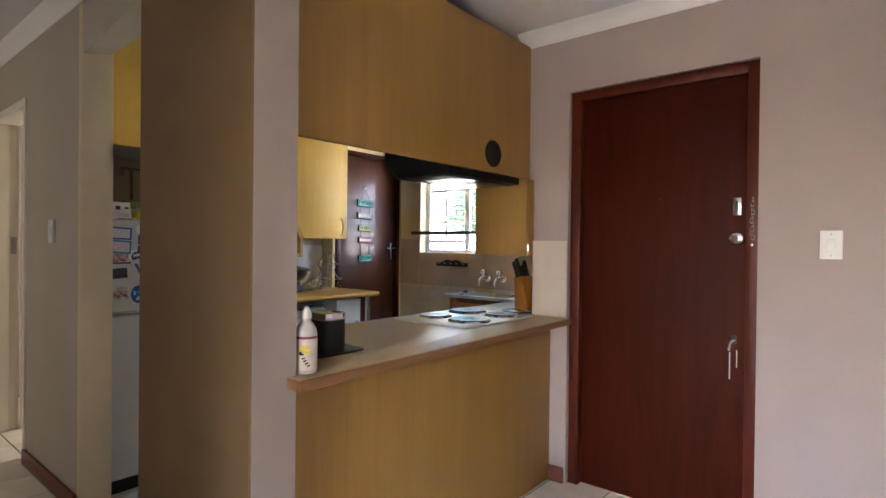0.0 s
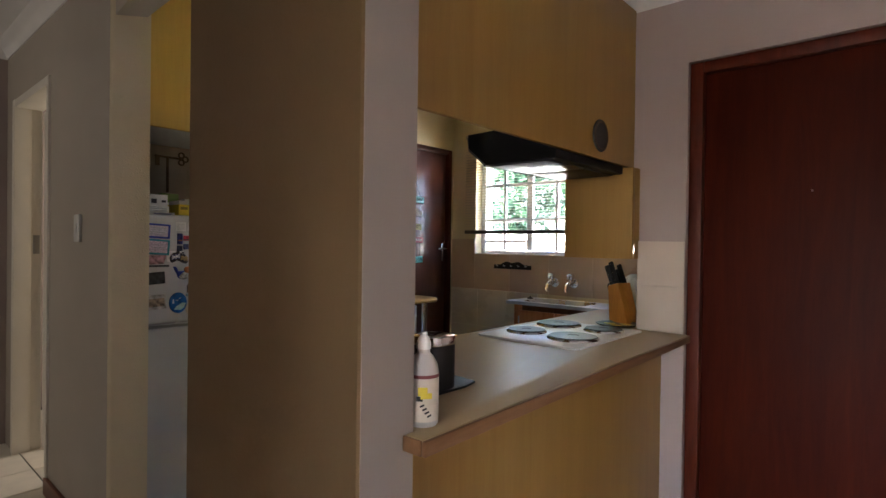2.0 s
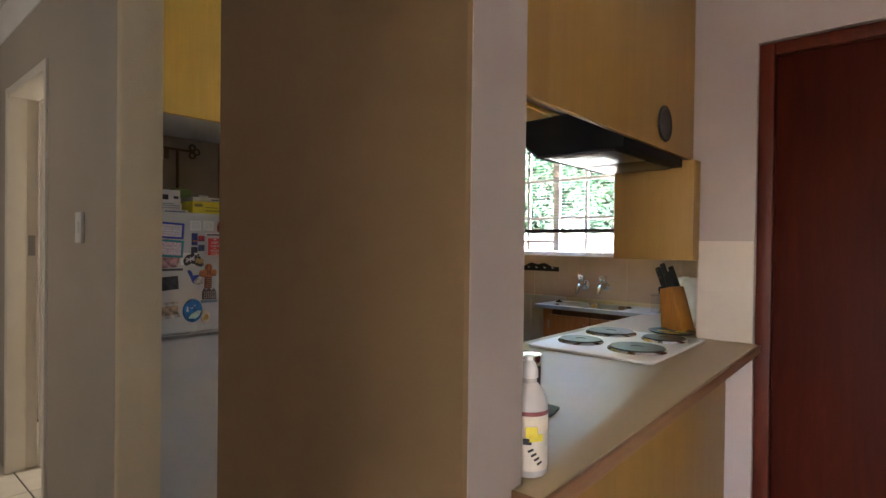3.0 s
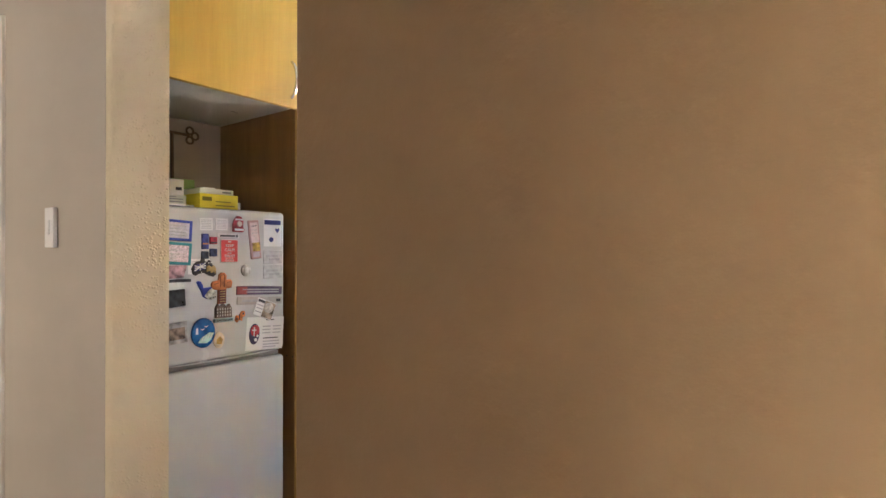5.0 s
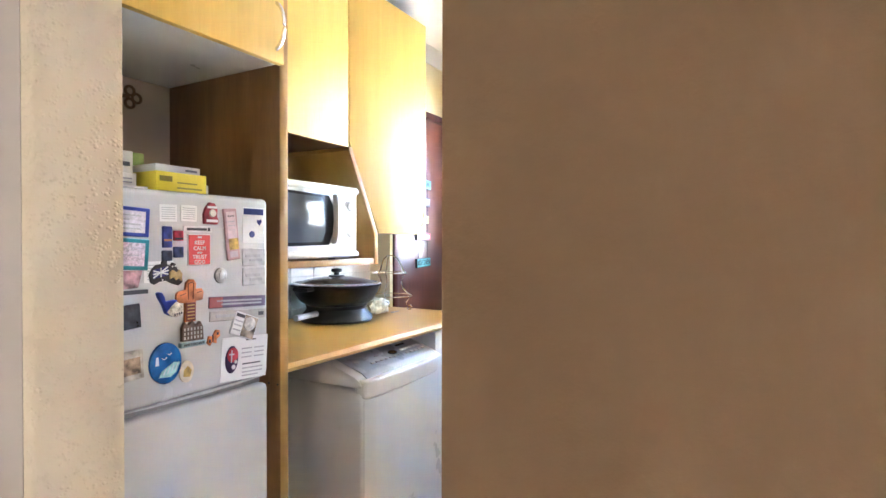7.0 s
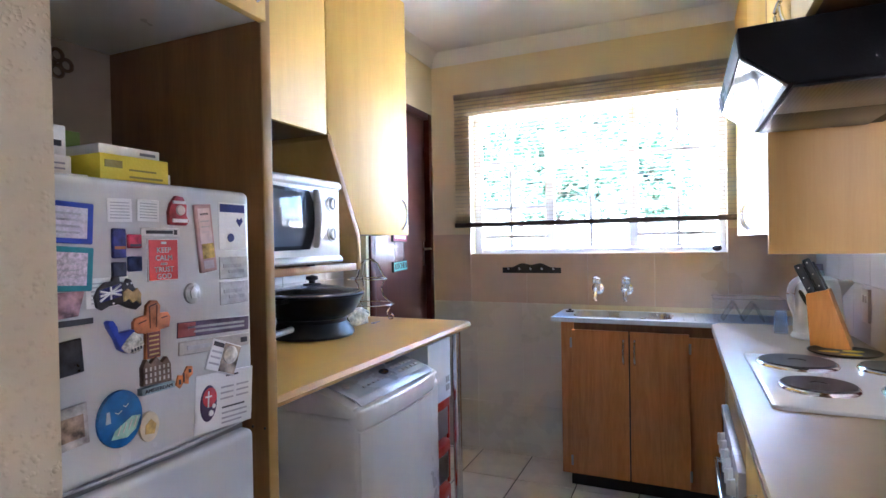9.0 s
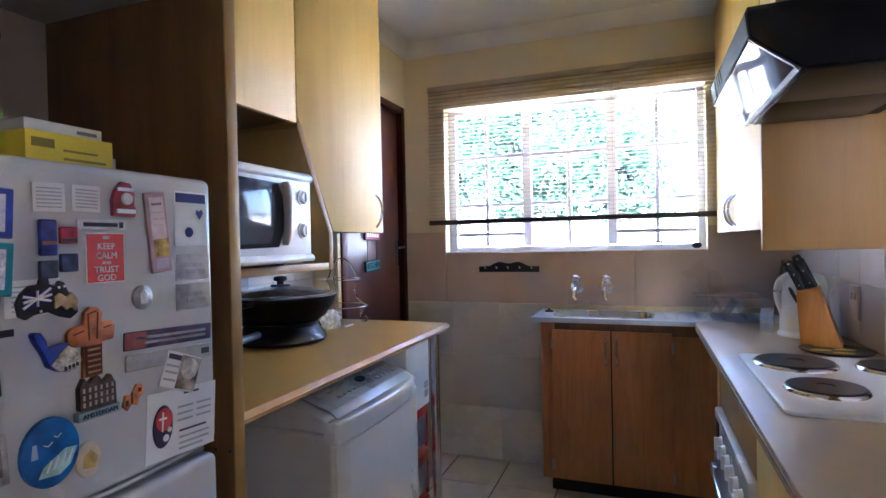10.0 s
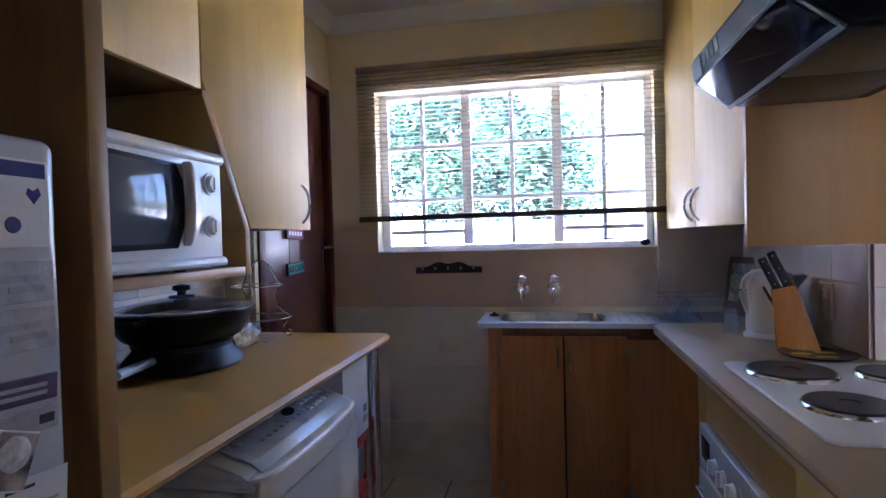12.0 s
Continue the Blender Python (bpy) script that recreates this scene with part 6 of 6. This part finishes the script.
ho = relief("souvenir magnet of gabled canal houses", [(3.260, 1.026), (3.260, 1.056), (3.267, 1.069), (3.274, 1.060), (3.285, 1.071), (3.295, 1.058), (3.305, 1.067), (3.312, 1.054), (3.313, 1.024)], colour("house_brown", (0.11, 0.07, 0.05), vary=0.5), 0.010)
for i in range(6):
    for j in range(3):
        part("window", bx(FX + 0.0102, 3.2635 + 0.0082 * i, 1.030 + 0.0095 * j, FX + 0.0108, 3.2665 + 0.0082 * i, 1.036 + 0.0095 * j), colour("pale_pane", (0.45, 0.42, 0.38)), ho)
part("base", bx(FX + 0.0001, 3.256, 1.012, FX + 0.012, 3.317, 1.0235, 0.001), colour("pale_teal", (0.26, 0.36, 0.40)), ho)
letters("AMSTERDAM", 0.0085, on_x(FX + 0.0126, 3.2865, 1.0175), INK, ho, width=0.05)
be = relief("blue shoe-shaped souvenir magnet", [(3.203, 1.137), (3.206, 1.140), (3.212, 1.139), (3.218, 1.129), (3.220, 1.119), (3.231, 1.120), (3.245, 1.121), (3.250, 1.108), (3.246, 1.090), (3.234, 1.085), (3.222, 1.093), (3.216, 1.110), (3.206, 1.128)], BLUE, 0.012)
part("patch", prism([(3.222, 1.096), (3.232, 1.108), (3.244, 1.118), (3.256, 1.110), (3.262, 1.096), (3.256, 1.086), (3.244, 1.083), (3.230, 1.087)], "x", FX + 0.0002, FX + 0.0135, 0.002), colour("painted_scene", (0.48, 0.45, 0.38), vary=0.7, scale=110), be, "pale painted scene")
for k in range(4):
    part("lettering", bx(FX + 0.0136, 3.238 + 0.005 * k, 1.086 + 0.001 * k, FX + 0.0141, 3.2415 + 0.005 * k, 1.091 + 0.001 * k), INK, be)
bu = relief("small orange butterfly magnet", [(3.326, 1.012), (3.331, 1.028), (3.341, 1.026), (3.350, 1.040), (3.361, 1.038), (3.362, 1.024), (3.353, 1.018), (3.352, 1.008), (3.341, 1.012), (3.334, 1.004)], colour("orange_wing", (0.62, 0.20, 0.05), vary=0.5), 0.004)
part("wing_print", join(bx(FX + 0.0042, 3.340, 1.014, FX + 0.0052, 3.3425, 1.03), bx(FX + 0.0042, 3.352, 1.028, FX + 0.005, 3.357, 1.034), bx(FX + 0.0042, 3.331, 1.012, FX + 0.005, 3.335, 1.02)), INK, bu)
OVAL = [(3.223 + 0.036 * math.cos(k * math.pi / 16), 0.986 + 0.044 * math.sin(k * math.pi / 16)) for k in range(32)]
dm = relief("glossy blue oval souvenir magnet of a bay", OVAL, colour("sea_blue", (0.02, 0.12, 0.36), 0.15, vary=0.5, scale=25), 0.008)
part("print", prism([(3.206, 0.958), (3.232, 0.955), (3.246, 0.964), (3.255, 0.984), (3.240, 0.986), (3.222, 0.976), (3.212, 0.970)], "x", FX + 0.0081, FX + 0.0086), colour("pale_green", (0.36, 0.60, 0.55), vary=0.3), dm, "pale green bay")
for k in range(4):
    part("print", rod((FX + 0.0084, 3.216 + 0.009 * k, 0.962 + 0.002 * k), (FX + 0.0084, 3.222 + 0.009 * k, 0.976 + 0.0022 * k), 0.0012, n=6), CARD, dm)
part("print", prism([(3.198, 0.984), (3.206, 0.984), (3.2045, 1.002), (3.200, 1.002)], "x", FX + 0.0081, FX + 0.0088), colour("pale_tower", (0.45, 0.55, 0.66)), dm)
for a, b in (((3.213, 0.998), (3.218, 0.995)), ((3.218, 0.995), (3.224, 0.999)), ((3.226, 1.006), (3.230, 1.003)), ((3.230, 1.003), (3.235, 1.007))):
    part("print", rod((FX + 0.0084, *a), (FX + 0.0084, *b), 0.0007, n=5), CARD, dm)
rd = relief("round cream souvenir magnet", [(3.273 + 0.0175 * math.cos(k * math.pi / 12), 0.958 + 0.0245 * math.sin(k * math.pi / 12)) for k in range(24)], colour("cream_disc", (0.64, 0.55, 0.40), 0.3), 0.006)
part("print", prism([(3.264, 0.948), (3.280, 0.945), (3.284, 0.960), (3.275, 0.970), (3.265, 0.962)], "x", FX + 0.0061, FX + 0.007), colour("ochre_print", (0.50, 0.32, 0.08), vary=0.5), rd)
sv = relief("round silver souvenir magnet", [(3.364 + 0.0165 * math.cos(k * math.pi / 12), 1.167 + 0.0185 * math.sin(k * math.pi / 12)) for k in range(24)], paint("old_silver", (0.5, 0.48, 0.46), 0.35, 0.7, vary=0.3, scale=80), 0.006)
part("figure", prism([(3.358, 1.158), (3.370, 1.158), (3.372, 1.172), (3.364, 1.180), (3.356, 1.172)], "x", FX + 0.0061, FX + 0.0085, 0.001), paint("bright_silver", (0.7, 0.68, 0.66), 0.3, 0.7), sv)

# ---- outside ----
single("ground", bx(-60, 5.95, -0.3, 60, 200, -0.1), paint("paved_yard", (0.50, 0.47, 0.42), 0.8), "pale paved yard outside the window", "ground", kind="structure")
single("boundary_wall", join(bx(-14, 7.15, -0.1, 14, 7.35, 1.30), bx(-14, 7.12, 1.30, 14, 7.38, 1.36)), plaster("white_garden_wall", (0.80, 0.79, 0.76)), "white painted garden wall", "wall", kind="structure")
BARK = paint("grey_bark", (0.16, 0.12, 0.08), 0.9, vary=0.3, scale=12)


def leaf_material():
    m, n, l, p = nodes_of("glossy_leaves")
    g = n.new("ShaderNodeNewGeometry")
    c = ramp(n, l, g.outputs["Random Per Island"], (0.009, 0.030, 0.019), (0.060, 0.105, 0.062), 0.2, 1.0)
    l.new(c, p.inputs["Base Color"])
    p.inputs["Roughness"].default_value = 0.5
    p.inputs["Specular IOR Level"].default_value = 0.25
    return m


LEAF = let_through(leaf_material(), (0.05, 0.12, 0.06), 0.3)


def shrub(cx, cy, cz, rx, ry, rz, count, seed):
    """A tall shrub: trunk, limbs and many single leaves in clumps."""
    rng = random.Random(seed)
    t = thing("garden_tree", (cx, cy, -0.1), "leafy green tree behind the garden wall", "tree")
    part("trunk", tube([(cx, cy, -0.1), (cx + 0.05, cy, 0.7), (cx - 0.03, cy + 0.05, 1.5), (cx + 0.04, cy, 2.3)], 0.055, 9), BARK, t)
    clumps = []
    for k in range(60):
        a, b = rng.uniform(0, 2 * math.pi), rng.uniform(-1, 1)
        r = rng.uniform(0.35, 1.0)
        s = math.sqrt(1 - b * b)
        clumps.append(Vector((cx + rx * r * s * math.cos(a), cy + ry * r * s * math.sin(a), cz + rz * r * b)))
    for c in clumps[:12]:
        s = Vector((cx, cy, rng.uniform(1.0, 2.0)))
        part("limb", tube([s, s.lerp(c, 0.5) + Vector((0, 0, 0.08)), c], 0.012, 5), BARK, t)
    verts, faces = [], []
    for k in range(count):
        c = rng.choice(clumps)
        q = c + Vector((rng.gauss(0, 0.12), rng.gauss(0, 0.12), rng.gauss(0, 0.10)))
        ln, wd = rng.uniform(0.030, 0.065), rng.uniform(0.014, 0.028)
        e = Euler((rng.uniform(-0.9, 0.9), rng.uniform(-0.9, 0.9), rng.uniform(0, 6.28))).to_matrix()
        i = len(verts)
        for p in ((-ln, 0, 0), (-ln * 0.2, wd, 0.006), (ln, 0, -0.01), (-ln * 0.2, -wd, 0.006)):
            verts.append(q + e @ Vector(p))
        faces += [(i, i + 1, i + 2), (i, i + 2, i + 3)]
    me = bpy.data.meshes.new("crown")
    me.from_pydata([v - Vector((cx, cy, -0.1)) for v in verts], [], faces)
    me.materials.append(LEAF)
    o = new("crown", me)
    o.parent = t
    return t


shrub(-2.0, 8.0, 2.1, 0.85, 0.45, 0.95, 7000, 3)
shrub(-3.3, 8.2, 1.9, 0.7, 0.4, 0.8, 4500, 5)
shrub(-1.15, 8.1, 1.85, 0.42, 0.35, 0.6, 2400, 8)

# ---- wall and floor pieces ----
def pieces(parent, name, mesh, places, mats=None):
    for p in places:
        o = new(name, mesh)
        o.parent = parent
        o.location = Vector(p) - Vector(parent["at"])


def tile_mesh(name, sx, sy, sz, mat, bev):
    return mesh_of(name, bx(-sx / 2, -sy / 2, -sz / 2, sx / 2, sy / 2, sz / 2, bev, 1), mat, 0)


sp = single("splashback", join(bx(-2.309, WY - 0.004, 0.893, WX0 - 0.001, WY - 0.0005, 1.297), bx(WX0 - 0.0005, WY - 0.004, 0.893, WX1 + 0.0005, WY - 0.0005, WZ0 - 0.002), bx(WX1 + 0.001, WY - 0.004, 0.893, -0.3145, WY - 0.0005, 1.297)), TILE_GROUT, "tan tiled splashback under the window", "splashback", kind="structure")
for x0, x1, z1 in ((-2.309, WX0 - 0.001, 1.297), (WX0 + 0.001, -1.722, WZ0 - 0.002), (-1.7205, -1.377, WZ0 - 0.002), (-1.3755, -1.032, WZ0 - 0.002), (-1.0305, WX1 - 0.001, WZ0 - 0.002), (WX1 + 0.001, -0.3145, 1.297)):
    part("tile", bx(x0, WY - 0.010, 0.893, x1, WY - 0.0042, z1, 0.0012, 1), SPLASH, sp, "", 0)
lo = single("splashback_lower", bx(-2.309, WY - 0.003, 0.002, -1.47, WY - 0.0005, 0.892), LOW_TILE, "cream tiled lower kitchen wall", "splashback", kind="structure")
for k in range(3):
    for j in range(3):
        part("tile", bx(-2.309 + 0.2797 * k, WY - 0.008, 0.003 + 0.2965 * j, -2.0303 + 0.2797 * k, WY - 0.0032, 0.2987 + 0.2965 * j, 0.0008, 1), LOW_TILE, lo, "", 0)
ew = single("splashback_east", bx(-0.3135, 4.712, BAR + 0.001, -0.3105, 5.712, 1.283), TILE_GROUT, "pinkish beige tiled splashback beside the bar", "splashback", kind="structure")
for k in range(5):
    for j in range(2):
        part("tile", bx(-0.3205, 4.7125 + 0.2 * k, BAR + 0.002 + 0.2035 * j, -0.3137, 4.9119 + 0.2 * k, BAR + 0.2048 + 0.2035 * j, 0.0012, 1), EAST_TILE, ew, "", 0)
nw = single("splashback_nib", bx(-0.3095, 4.7065, BAR + 0.001, -0.109, 4.7097, 1.275), TILE_GROUT, "cream tiles on the wall end over the bar", "splashback", kind="structure")
for z0, z1 in ((BAR + 0.001, 1.0745), (1.076, 1.2755)):
    part("tile", bx(-0.312, 4.700, z0, -0.109, 4.7063, z1, 0.0012, 1), NIB_TILE, nw, "", 0)
lw = single("splashback_west", bx(-2.4495, 3.59, CT + 0.001, -2.447, 4.928, 1.29), TILE_GROUT, "white tiled splashback behind the counter", "splashback", kind="structure")
tm = tile_mesh("tile", 0.005, 0.1485, 0.1485, WHITE_TILE, 0.001)
pieces(lw, "tile", tm, [(-2.4443, 4.853 - 0.15 * k, z) for k in range(8) for z in (1.009, 1.159)])
tm2 = tile_mesh("tile", 0.005, 0.1485, 0.0395, WHITE_TILE, 0.001)
pieces(lw, "tile", tm2, [(-2.4443, 4.853 - 0.15 * k, 0.9145) for k in range(8)])

PITCH = 0.303
ft = tile_mesh("floor_tile", PITCH - 0.006, PITCH - 0.006, 0.012, TILE, 0.0015)
near, far = [], []
for i in range(-14, 14):
    for j in range(-15, 28):
        x, y = -1.71 + PITCH * (i + 0.5), 5.70 - PITCH * (j - 0.5)
        if x < -4.05 or x > 2.5 or y < -2.3 or y > 5.90:
            continue
        seen = (-2.3 < x < -0.7 and y > 2.4) or (-3.5 < x < -1.5 and 1.5 < y < 4.2) or (-0.5 < x < 1.4 and 3.0 < y < 4.75)
        (near if seen else far).append((x, y, -0.006))
pieces(floor, "floor_tile", ft, near[:300])
rest = bmesh.new()
for x, y, z in far + near[300:]:
    bmesh.ops.create_cube(rest, size=1.0, matrix=Matrix.Translation((x, y, z)) @ Matrix.Diagonal((PITCH - 0.006, PITCH - 0.006, 0.012, 1)))
o = part("floor_tiles", rest, TILE, floor, "", 0)
o["kind"] = "stuff"
